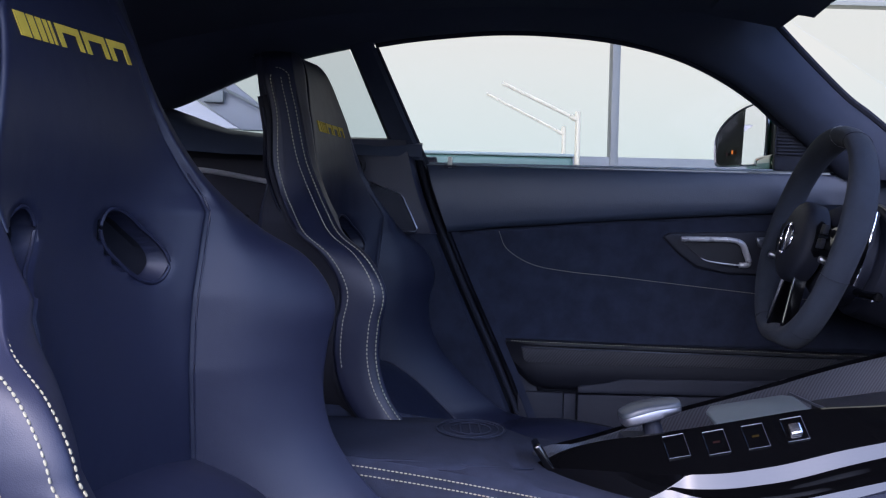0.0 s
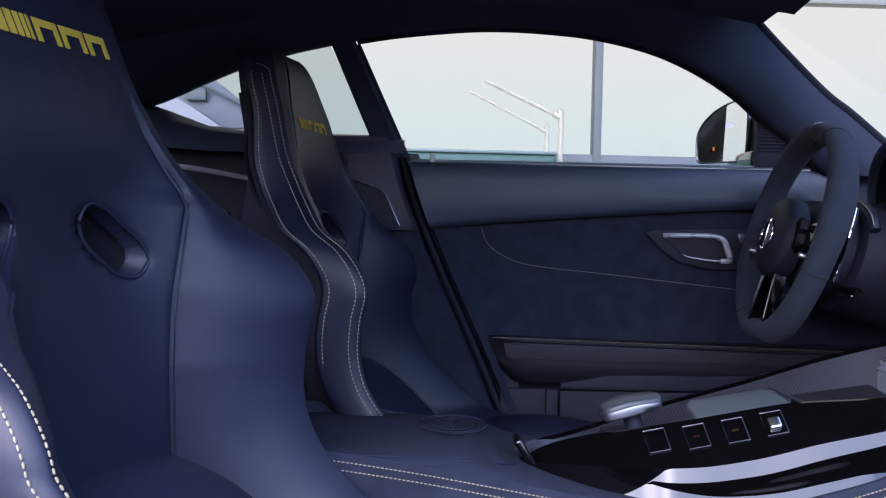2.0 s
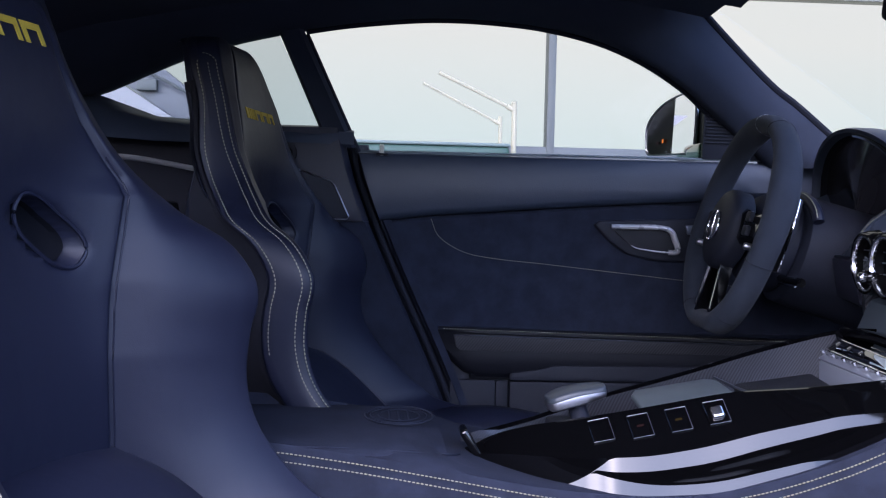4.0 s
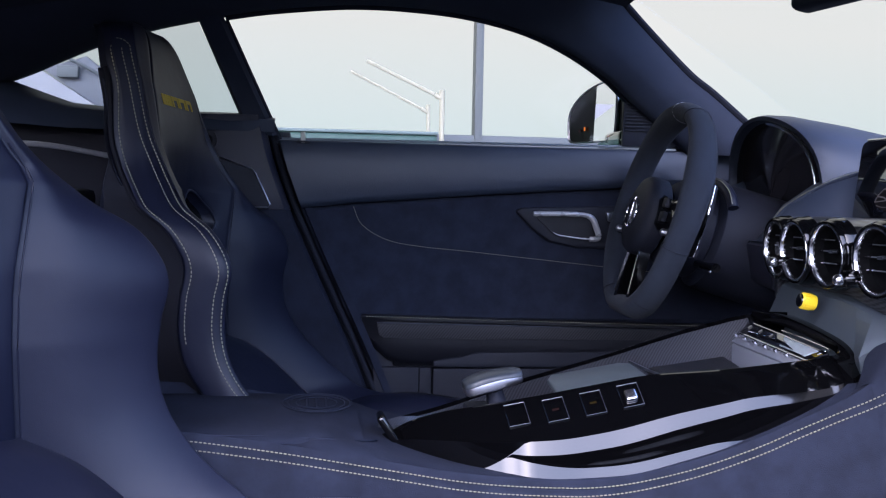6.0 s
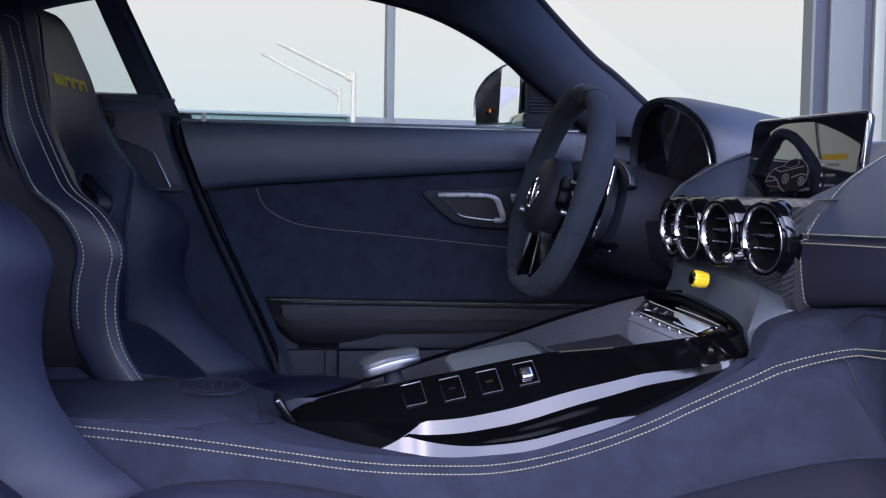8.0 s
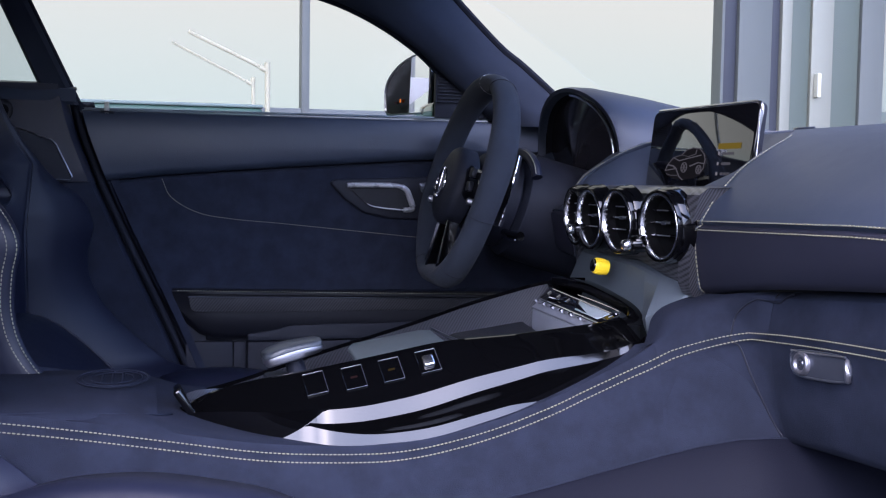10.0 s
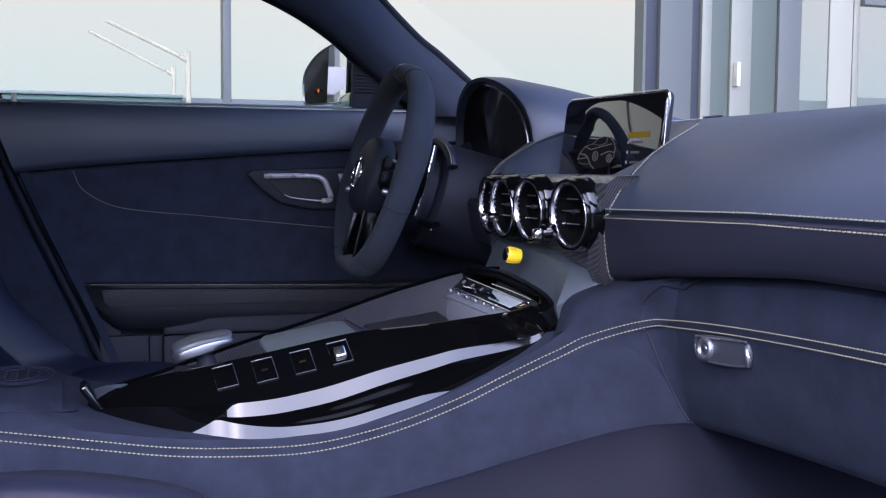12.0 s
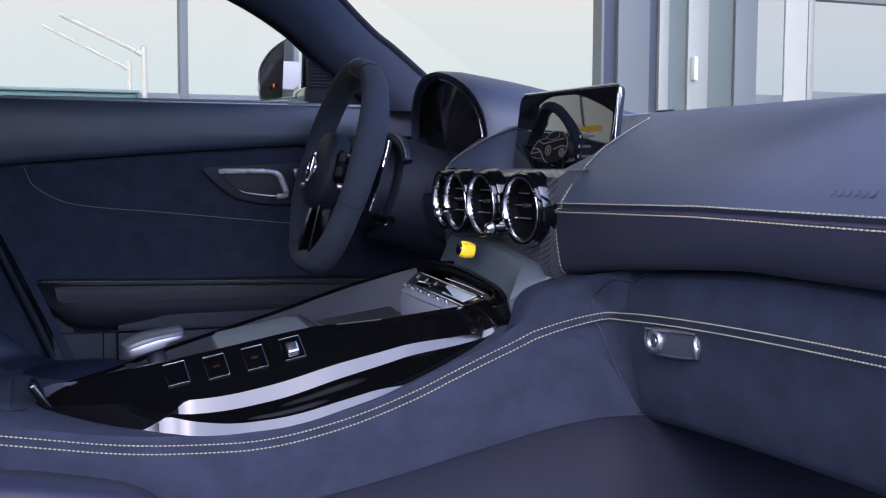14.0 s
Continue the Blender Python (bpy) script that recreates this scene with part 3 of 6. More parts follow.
# map pocket below: a dark block as the slot's painted shade, a raised lip and the bin with its upright seam
pocket = part("map_pocket", box(0.545, 1.15, 0.604, 0.628, 0.36, 0.496, 0.006), PLASTIC, door, "black plastic map pocket")
part("pocket_lip", plate([(0.545, 0.600, 0.498), (0.545, 0.600, 0.510), (0.60, 0.600, 0.518), (0.622, 0.600, 0.525), (1.15, 0.600, 0.530), (1.15, 0.600, 0.498)], (0, 0.028, 0), 0.004), PLASTIC, pocket)
part("slot_shade", box(0.475, 0.545, 0.616, 0.628, 0.4985, 0.512, 0.003), HOLLOW_SHADE, pocket, "dark block painted as the slot's shade")
part("pocket_front", box(0.440, 0.522, 0.614, 0.628, 0.36, 0.4965, 0.004), PLASTIC, pocket)
part("pocket_seam", box(0.5225, 0.5445, 0.616, 0.628, 0.36, 0.4955, 0.003), PLASTIC, pocket)
part("stitching", stitches(spline([(0.400, 0.617, 0.780), (0.416, 0.621, 0.748), (0.461, 0.624, 0.722), (0.522, 0.625, 0.711), (0.603, 0.626, 0.704), (0.706, 0.6265, 0.694), (0.851, 0.627, 0.680), (0.98, 0.627, 0.668)], 90), r=0.0007, gap=0.0012), THREAD, door)
# release handle in its recess
HANDLE_SILVER = material("silver_lacquer", (0.46, 0.46, 0.48), 0.28, 0.35, vary=0.06, scale=30)
rec = part("handle_recess", plate([(x, 0.613, z) for x, z in ((0.690, 0.777), (0.700, 0.784), (0.90, 0.792), (0.92, 0.74), (0.875, 0.712), (0.80, 0.714), (0.752, 0.724), (0.718, 0.748))], (0, 0.02, 0), 0.005, 3), PLASTIC, door, "black handle surround")
loop = spline([(0.720, 0.604, 0.7735), (0.76, 0.602, 0.7742), (0.805, 0.602, 0.7740), (0.826, 0.602, 0.768), (0.8345, 0.603, 0.752), (0.840, 0.604, 0.733), (0.822, 0.605, 0.7300), (0.785, 0.605, 0.7335), (0.760, 0.605, 0.739), (0.738, 0.605, 0.757), (0.724, 0.605, 0.769)], 60)
part("pull_handle", tube(loop[:36], [0.0058 + 0.0008 * min(1.0, max(0.0, (i - 14) / 8)) * (1.0 if i < 31 else (36 - i) / 6) for i in range(36)], 10, flat=0.8), HANDLE_SILVER, rec, "satin silver release handle")
part("handle_rim", tube(loop[29:49], [0.0018 - 0.0011 * i / 19 for i in range(20)], 8), HANDLE_SILVER, rec, "satin silver rim")
part("handle_cup", plate([(p.x, 0.608, p.z) for p in loop[::3]], (0, 0.006, 0), 0.0), ARMREST, rec)
part("lock_button", plate([(0.853, 0.604, 0.779), (0.885, 0.604, 0.781), (0.885, 0.604, 0.764), (0.858, 0.604, 0.762)], (0, 0.01, 0), 0.003), GREY_METAL, rec, "dark satin lock button")
part("window_latch", box(0.3065, 0.3145, 0.590, 0.598, 0.888, 0.907, 0.002), WHITE, door, "small pale latch pin")
part("latch_base", box(0.300, 0.322, 0.589, 0.600, 0.8885, 0.892, 0.001), PLASTIC, door)
part("window_strip", tube([(0.268, 0.612, 0.895), (0.60, 0.612, 0.8965), (1.0, 0.612, 0.898)], 0.0028, 6), material("grey_window_trim", (0.16, 0.18, 0.19), 0.45, vary=0.1), door, "thin grey window strip")
part("door_jamb", loft([[Vector((door_edge(z) + d, y, z)) for d, y in ((-0.06, 0.665), (0.02, 0.668))] for z in [0.36 + 0.55 * i / 12 for i in range(13)]]), RUBBER, car)
sail = part("sail_panel", plate([(0.880, 0.606, 0.898), (0.880, 0.602, 0.998), (0.892, 0.602, 0.994), (0.958, 0.604, 0.930), (0.985, 0.606, 0.898)], (0, 0.012, 0), 0.002), PLASTIC, door, "black corner panel with fine ribs")
for k in range(11):
    z = 0.927 + 0.006 * k
    part("rib", box(0.884, 0.950 - (z - 0.930) * 1.0, 0.5995, 0.604, z - 0.0012, z + 0.0012, 0.0004, 1), PLASTIC, sail)

# door mirror
mir = thing("wing_mirror", "dark green wing mirror with satin rimmed glass on the door", "mirror", (0.90, 0.76, 0.92))
rows = []
shape = [(-0.49, 0.04), (-0.5, 0.38), (-0.41, 0.63), (-0.14, 0.87), (0.24, 1.0), (0.42, 0.96), (0.5, 0.78), (0.48, 0.10), (0.42, -0.03), (0.30, -0.06), (-0.2, -0.055), (-0.42, -0.04)]
ring = spline([(*q, 0) for q in shape] + [(*shape[0], 0)], 40)[:-1]
MZ = 0.110


def mirror_point(q, k, back):
    """On the mirror's outline, scaled by k and pushed back from its face."""
    x, y = 0.8695 + q.x * 0.052 * k, 0.790 - q.x * 0.176 * k
    return Vector((x + back * 0.96, y + back * 0.275, 0.920 + (0.47 + (q.y - 0.47) * k) * MZ))


part("shell", loft([[mirror_point(q, k, d) for q in ring] for k, d in ((0.97, 0.006), (1.0, 0.004), (1.03, 0.02), (1.0, 0.045), (0.86, 0.070), (0.6, 0.084), (0.2, 0.090))], ring=True, caps=True), PAINT, mir, "dark green painted shell")
part("rim", loft([[mirror_point(q, k, d) for q in ring] for k, d in ((1.0, 0.005), (1.01, 0.0), (0.97, -0.002), (0.945, 0.002))], ring=True), SATIN, mir, "satin grey rim")
part("glass", plate([mirror_point(Vector((max(q.x, 0.02 + 0.05 * q.y), q.y, 0)), 0.955, 0.002) for q in ring], (0.002, 0.0005, 0), 0), MIRROR, mir, "mirror glass")
# the mirror's dark reflection on its outer half, put in as a dark plate
part("dark_reflection", plate([mirror_point(Vector((min(q.x, 0.03 + 0.05 * q.y), q.y, 0)), 0.955, 0.0015) for q in ring], (0.002, 0.0005, 0), 0), material("dark_green_gloss", (0.0015, 0.005, 0.004), 0.10, vary=0.3, scale=30, spec=0.06), mir, "glossy dark green plate for the glass's dark reflection")
part("foot", box(0.885, 0.985, 0.645, 0.80, 0.898, 0.930, 0.010, 3), PAINT, mir, "dark green mounting foot")
part("neck", box(0.902, 0.928, 0.640, 0.76, 0.922, 0.994, 0.010, 3), PLASTIC, mir, "black mirror neck")
# lamp reflections in the mirror, made as two small glowing boxes
part("lamp_glint", box(0.8605, 0.8625, 0.808, 0.813, 0.938, 0.945, 0.0005), AMBER_REFLECTION, mir, "small glowing mark for an amber lamp's reflection")
part("lamp_glint", box(0.8555, 0.8575, 0.828, 0.833, 0.936, 0.941, 0.0005), LIT_RED, mir, "small glowing mark for a red lamp's reflection")

# ---- dashboard ----
dash = thing("dashboard", "black leather dashboard with yellow double stitching", "dashboard", (1.1, 0, 0.7))


def dash_profile(y):
    """(x, z) pairs from the pad's foot up over its crest to the windscreen."""
    q = max(0.0, abs(y) - 0.17)
    zb = 0.655 + 0.036 * min(1, q / 0.35) ** 0.7
    zl = 0.7365 + 0.007 * min(1, q / 0.3)
    return [(1.07, zb), (1.018, zb), (1.008, zb + 0.008), (1.0, (zb + zl) / 2), (0.994, zl - 0.010), (0.993, zl - 0.003), (0.9985, zl), (0.995, zl + 0.004), (1.0, zl + 0.012), (1.02, zl + 0.034), (1.06, 0.802), (1.10, 0.825),
            (1.14, 0.843), (1.20, 0.858), (1.28, 0.864), (1.40, 0.86), (1.55, 0.85)]


def pad_edge(k, s=-1):
    """How far from the middle the pad begins at each step of its profile."""
    if s > 0:
        return [0.235, 0.235, 0.235, 0.232, 0.229, 0.227, 0.226, 0.225, 0.223, 0.216, 0.182, 0.150, 0.122, 0.10, 0.07, 0.03, 0.0][k]
    return [0.150, 0.1545, 0.162, 0.166, 0.173, 0.181, 0.183, 0.186, 0.185, 0.175, 0.157, 0.145, 0.130, 0.05, 0.0, 0.0, 0.0][k]


def lift(k, s):
    """The driver's pad stands a little higher beside the instruments."""
    return {8: 0.020, 9: 0.026, 10: 0.026, 11: 0.021, 12: 0.010}.get(k, 0.0) if s > 0 else 0.0


def pad(sign):
    rows = []
    for i in range(30):
        u = i / 29
        row = []
        for k in range(17):
            y = pad_edge(k, sign) + (0.80 - pad_edge(k, sign)) * u
            x, z = dash_profile(y)[k]
            z += lift(k, sign)
            if sign > 0 and k > 6:
                z -= min(0.065, max(0.0, z - 0.742)) * ease(0.232, 0.285, y) * (1 - ease(0.50, 0.56, y)) * (1 - ease(1.09, 1.20, x))
            row.append(Vector((x + 0.02 * max(0, u - 0.7), sign * y, z)))
        rows.append(row)
    inner = [Vector((p.x + 0.03, p.y, p.z - 0.02)) for p in rows[0]]
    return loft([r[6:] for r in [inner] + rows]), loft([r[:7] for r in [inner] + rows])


pads = {}
for s in (1, -1):
    top, face = pad(s)
    pads[s] = part("dash_pad", top, LEATHER, dash, "black leather pad")
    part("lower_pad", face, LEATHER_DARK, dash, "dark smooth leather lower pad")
for s in (1, -1):
    for dz, dx in ((0.0050, -0.0002), (-0.0052, -0.001)):
        pts = []
        for i in range(80):
            y = (0.36 if s > 0 else 0.17) + (0.42 if s > 0 else 0.61) * i / 79
            prof = dash_profile(y)
            pts.append(Vector((prof[6][0] - 0.0045 + dx + 0.02 * max(0, (y - 0.17) / 0.63 - 0.7), s * y, prof[6][1] + dz)))
        part("stitching", stitches(pts, 0.0045, 0.0015, 0.0009), THREAD, pads[s], "yellow double stitching")
    edge = [Vector((dash_profile(0.17)[k][0] - 0.0015, s * (pad_edge(k, s) + 0.004), dash_profile(0.17)[k][1] + lift(k, s) + 0.001)) for k in (range(1, 13) if s < 0 else range(7, 15))]
    edge += [Vector((1.153, -0.119, 0.8485))] if s < 0 else [Vector((1.25, 0.03, 0.865)), Vector((1.26, 0.0, 0.866))]
    part("stitching", stitches(spline(edge, 90), 0.0040, 0.0015, 0.0008), THREAD, pads[s], "yellow edge stitching")
    part("piping", tube(spline([p + Vector((0.001, -s * 0.004, -0.001)) for p in edge], 60), 0.0016, 6), LEATHER, pads[s])
bars = bmesh.new()
for i in range(6):
    b = box(-0.0002, 0.0002, -0.0018, 0.0018, -0.0030, 0.0030, 0)
    b.transform(Matrix.Translation((1.0085, -0.641 - 0.009 * i, 0.7655)) @ pose(0, 0, 0, 12, 42, 0))
    join(bars, b)
part("embossed_bars", bars, LEATHER, pads[-1], "embossed bars on the pad")
# middle of the dashboard round the air vents
rows = []
for i in range(59):
    y = 0.200 - 0.385 * i / 58
    c = 0.9 * y * y
    back = 0.0225 - 0.0195 * min(1.0, max(0.0, (abs(y) - 0.150) / 0.016))
    zf = curve([(0.0, 0.678), (0.047, 0.677), (0.098, 0.6655), (0.141, 0.6565), (0.19, 0.650)], abs(y))
    ends = (0.158, 0.160, 0.168, 0.180, 0.190, 0.190, 0.190) if y < 0 else (0.186,) * 7
    rows.append([Vector((x + c, y * e / 0.186, z)) for (x, z), e in zip(((1.0, zf - 0.004), (0.968 + back, zf), (0.958 + back, zf + 0.014), (0.952 + back, 0.735), (0.957 + back, 0.772), (0.968 + back, 0.780), (1.02, 0.782)), ends)])
rows = [[p + Vector((0.07, 0, 0)) for p in rows[0]]] + rows + [[p + Vector((0.012, 0.004, 0)) for p in rows[-1]], [p + Vector((0.07, 0.006, 0)) for p in rows[-1]]]
centre = part("centre_panel", loft(rows), CARBON, dash, "carbon fibre centre panel")
rows = []
for k, (x, z) in enumerate(dash_profile(0.17)):
    if k < 7:
        continue
    zm = 0.773 if x < 1.11 else (0.80 if x < 1.15 else 0.855)
    a, b = pad_edge(k, 1) + 0.003, -pad_edge(k) - 0.002
    za, zb = z + lift(k, 1), z
    rows.append([Vector((x, a, za - 0.001)), Vector((x, a * 0.96, za * 0.9 + zm * 0.1)), Vector((x, a * 0.88, za * 0.5 + zm * 0.5)), Vector((x, a * 0.79, za * 0.08 + zm * 0.92)), Vector((max(x, 1.0), 0.0, zm)), Vector((max(x, 1.0), b * 0.6, zm)), Vector((max(x, 0.998), b * 0.9, max(zb - 0.002, zm - 0.012))), Vector((x + 0.004, b, zb - 0.004))])
part("centre_cover", loft(rows), LEATHER, dash, "black leather centre cover")


# air vents


THROAT = material("vent_throat_plastic", (0.0016, 0.0016, 0.0020), 0.7, spec=0.1)


def air_vent(y, z=0.736, size=1.0):
    x = 0.9475 + 0.9 * y * y
    m = pose(x, y, z, 0, 0, 2.5 - 33 * y) @ pose(0, 0, 0, 0, -94, 0) @ Matrix.Scale(size, 4)
    v = part("air_vent", lathe([(0.0452, -0.023), (0.0449, -0.020), (0.0446, -0.016), (0.0445, -0.010), (0.0430, -0.006), (0.041, -0.006)], m, 48), VENT_BLACK, dash, "round gloss black air vent with chrome ring")
    part("ring", lathe([(0.0425, -0.010), (0.0428, -0.004), (0.0420, -0.001), (0.0410, -0.0005), (0.0400, -0.002), (0.0396, -0.006)], m, 40), VENT_BLACK, v, "gloss black outer ring")
    part("gloss_ring", lathe([(0.0400, -0.004), (0.0392, -0.005), (0.0385, -0.006), (0.0374, -0.008)], m, 40), VENT_BLACK, v)
    part("inner_ring", lathe([(0.0392, -0.008), (0.0396, -0.003), (0.0384, -0.0008), (0.0366, -0.0008), (0.0354, -0.0025), (0.0347, -0.007)], m, 40), BRIGHT, v, "chrome inner ring")
    part("throat", lathe([(0.0350, -0.005), (0.0342, -0.012), (0.032, -0.0175), (0.028, -0.0195), (0.0, -0.020)], m, 32), THROAT, v)
    for h in (-0.011, 0.004, 0.018):
        w = math.sqrt(0.029 ** 2 - h * h)
        slat = box(-0.0008, 0.0008, -w, w, -0.019, -0.009, 0.0003)
        slat.transform(m @ Matrix.Translation((h, 0, 0)))
        part("slat", slat, VENT_BLACK, v)
        lip = box(-0.0007, 0.0007, -w * 0.45, w * 0.55, -0.0092, -0.0082, 0.0003)
        lip.transform(m @ Matrix.Translation((h, 0, 0)))
        part("slat_edge", lip, SATIN, v)
    knob = box(0.0015, 0.0055, -0.005, 0.005, -0.016, -0.008, 0.001)
    knob.transform(m)
    part("vane_tab", knob, GREY_METAL, v)
    return v


vents = [air_vent(0.136), air_vent(0.0455), air_vent(-0.0455), air_vent(-0.136, 0.733, 1.04)]
for y, z in ((0.088, 0.720), (-0.097, 0.709)):
    m = pose(0.943, y, z, 0, -95, 0)
    b = part("vent_dial", lathe([(0.0, 0.0070), (0.0040, 0.0064), (0.0062, 0.0042), (0.0068, 0.0008), (0.0066, -0.0030), (0.0050, -0.0046), (0.0, -0.005)], m, 24), BRIGHT, dash, "satin silver vent dial")
    part("dial_collar", lathe([(0.0050, -0.004), (0.0090, -0.005), (0.0108, -0.009), (0.0112, -0.022)], m, 20), VENT_BLACK, b, "gloss black collar")
# satin trim below the vents, with the yellow drive knob
# the border where the suede meets the trim: from under the tray's end up to the pad's foot
BORDER = [Vector(p) for p in ((0.951, -0.1395, 0.597), (0.957, -0.1345, 0.6095), (0.9635, -0.1285, 0.6220), (0.975, -0.1305, 0.6350), (0.994, -0.1410, 0.6455), (1.008, -0.1500, 0.6510), (1.0195, -0.1570, 0.6540))]
over = [Vector(p) for p in ((0.990, 0.165, 0.684), (0.974, 0.06, 0.682), (0.972, -0.02, 0.681), (0.974, -0.047, 0.679), (0.980, -0.072, 0.674), (0.988, -0.098, 0.667), (0.998, -0.125, 0.661), (1.006, -0.143, 0.657), (1.0215, -0.157, 0.654))]
under = [Vector(p) for p in ((0.955, 0.165, 0.600), (0.958, 0.06, 0.600), (0.964, -0.02, 0.602), (0.970, -0.055, 0.609), (0.972, -0.085, 0.615), (0.9585, -0.1215, 0.6205), (0.976, -0.1275, 0.632), (0.995, -0.138, 0.6435), (1.0215, -0.155, 0.652))]
rows = []
for t, b in zip(over, under):
    rows.append([t + Vector((0.03, 0, 0.012)), t + Vector((0.004, 0, 0.003)), t] + [t.lerp(b, q) for q in (0.2, 0.4, 0.6, 0.8)] + [b, b + Vector((0.006, 0.004, -0.02))])
stack = part("centre_trim", loft(rows), SATIN_TRIM, dash, "dark satin metal trim", sharp=11)
m = pose(0.949, -0.0165, 0.675, 0, -80, 0) @ Matrix.Scale(0.87, 4)
kn = part("drive_knob", lathe([(0.0, 0.019), (0.0075, 0.019), (0.0103, 0.0175), (0.0112, 0.015), (0.0117, 0.002), (0.0110, -0.004)], m, 28), YELLOW, stack, "bright yellow rotary knob")
part("knob_cap", lathe([(0.0, 0.0206), (0.0070, 0.0205), (0.0092, 0.0196), (0.0100, 0.0176)], m, 24), GLOSS, kn, "black knob cap")
bm = bmesh.new()
for i in range(16):
    r = box(-0.0008, 0.0008, 0.0108, 0.0122, 0.002, 0.015, 0)
    r.transform(m @ pose(0, 0, 0, 0, 0, i * 22.5))
    join(bm, r)
part("knob_ribs", bm, YELLOW, kn)

# central display
disp = thing("display_screen", "wide central display in a thin silver frame on the dashboard", "screen", (1.09, 0, 0.83))
disp.matrix_basis = pose(1.0885, -0.004, 0.83, 0, 7, 4.6)
SX, SL, SR, SB, ST = 1.089, 0.127, -0.127, 0.775, 0.888
def rounded(y0, y1, z0, z1, r, x):
    """A rectangle with rounded corners at x."""
    return [(x, (y0 + r if i in (1, 2) else y1 - r) + r * math.cos(a), (z0 + r if i > 1 else z1 - r) + r * math.sin(a)) for i in range(4) for a in [math.pi / 2 * (i + j / 5) for j in range(6)]]


body = plate(rounded(SR, SL, SB, ST, 0.011, SX), (0.008, 0, 0), 0.003)
part("housing", body, PLASTIC, disp, "dark housing")
part("frame", tube(rounded(SR, SL, SB, ST, 0.011, SX)[5:19], 0.0024, 8), BRIGHT, disp, "thin silver frame")
part("display_glass", plate(rounded(SR + 0.002, SL - 0.002, SB + 0.002, ST - 0.002, 0.010, SX - 0.003), (0.006, 0, 0), 0.001), SCREEN, disp, "black glass")
part("display_foot", box(SX + 0.004, SX + 0.05, -0.06, 0.06, 0.76, 0.83, 0.002), DARK, disp)


def on_screen(name, pts, mat, label=""):
    part(name, plate([(SX - 0.0036, 0.014 + (y - 0.002) * 0.873, z) for y, z in pts], (0.001, 0, 0), 0), mat, disp, label)


GREYPIC = glowing("lit_grey_picture", (0.30, 0.27, 0.26), 0.09)
DIMPIC = glowing("lit_dim_picture", (0.22, 0.20, 0.20), 0.045)
FAINTPIC = glowing("lit_faint_picture", (0.20, 0.18, 0.19), 0.006)


def picture(name, pts, mat, label=""):
    """A patch of the car picture; the picture is 70 wide and 56 high, counted from its upper left."""
    on_screen(name, [(0.0717 - 0.00160 * u, 0.8340 - 0.00077 * v) for u, v in pts], mat, label)


def stroke(pts, mat, w=0.9):
    for (a, b), (c, d) in zip(pts, pts[1:]):
        n = math.hypot(c - a, d - b)
        dx, dy = (d - b) / n * w / 2, -(c - a) / n * w / 2
        on_line = [(a + dx, b + dy), (c + dx, d + dy), (c - dx, d - dy), (a - dx, b - dy)]
        part("picture_line", plate([(SX - 0.0042, 0.014 + (0.0697 - 0.00160 * u) * 0.873, 0.8340 - 0.00077 * v) for u, v in on_line], (0.001, 0, 0), 0), mat, disp)


picture("car_picture", [(0, 42), (4, 30), (13, 17), (27, 13), (33, 7), (45, 1), (57, 3), (65, 11), (69, 20), (69, 40), (63, 50), (50, 56), (32, 58), (16, 56), (4, 50)], FAINTPIC, "dim grey picture of a car")
stroke([(0, 42), (4, 30), (13, 18), (27, 14), (36, 5), (46, 2), (58, 4), (66, 13), (69, 22), (68, 38), (62, 48)], DIMPIC)
stroke([(27, 14), (40, 17), (52, 13), (53, 5)], DIMPIC)
stroke([(13, 18), (24, 24), (40, 20), (62, 15)], DIMPIC, 1.8)
stroke([(1, 41), (20, 38), (27, 52), (34, 58)], DIMPIC, 1.6)
stroke([(4, 31), (14, 33), (20, 38)], DIMPIC, 2.6)
stroke([(3, 47), (12, 50), (24, 50)], DIMPIC)
stroke([(44, 34), (58, 28), (68, 30)], DIMPIC, 2.0)
for u, v, r in ((34, 36, 7), (60, 40, 6)):
    ring = [(u + r * 0.72 * math.cos(t * math.pi / 6), v + r * 1.25 * math.sin(t * math.pi / 6)) for t in range(13)]
    stroke(ring, DIMPIC, 1.2)
    for t in (0, 2, 4):
        stroke([ring[t], ring[t + 6]], DIMPIC, 0.9)
on_screen("menu_bar", [(-0.069, 0.8295), (-0.069, 0.8370), (-0.126, 0.8370), (-0.126, 0.8295)], LIT_YELLOW, "yellow menu bar")
for k, w in enumerate((0.030, 0.022, 0.026)):
    z = 0.8235 - 0.0130 * k
    for j in range(3 + k % 2):
        y = -0.082 - w * j / (3 + k % 2)
        on_screen("menu_text", [(y, z - 0.0016), (y, z + 0.0016), (y - w * 0.24, z + 0.0016), (y - w * 0.24, z - 0.0016)], DIMPIC)
    on_screen("menu_icon", [(-0.071, z - 0.0018), (-0.071, z + 0.0022), (-0.0745, z + 0.0022), (-0.0745, z - 0.0018)], GREYPIC)

# instrument hood before the driver
hood = thing("instrument_cluster", "arched leather instrument hood with dark glossy dials", "instrument cluster", (1.1, 0.385, 0.82))
CY = 0.383


def arch(k, x, drop=0.0, base=0.795, far=None):
    pts = []
    for i in range(25):
        a = math.pi * i / 24
        y = CY - 0.186 * (far if far and a > math.pi / 2 else k) * math.cos(a) * (1 + 0.05 * math.sin(2 * a) ** 2)
        z = base + (0.146 * (0.35 + 0.65 * k) - drop) * math.sin(a) ** 0.8
        pts.append(Vector((x - 0.028 * math.sin(a) ** 2, y, z)))
    return pts


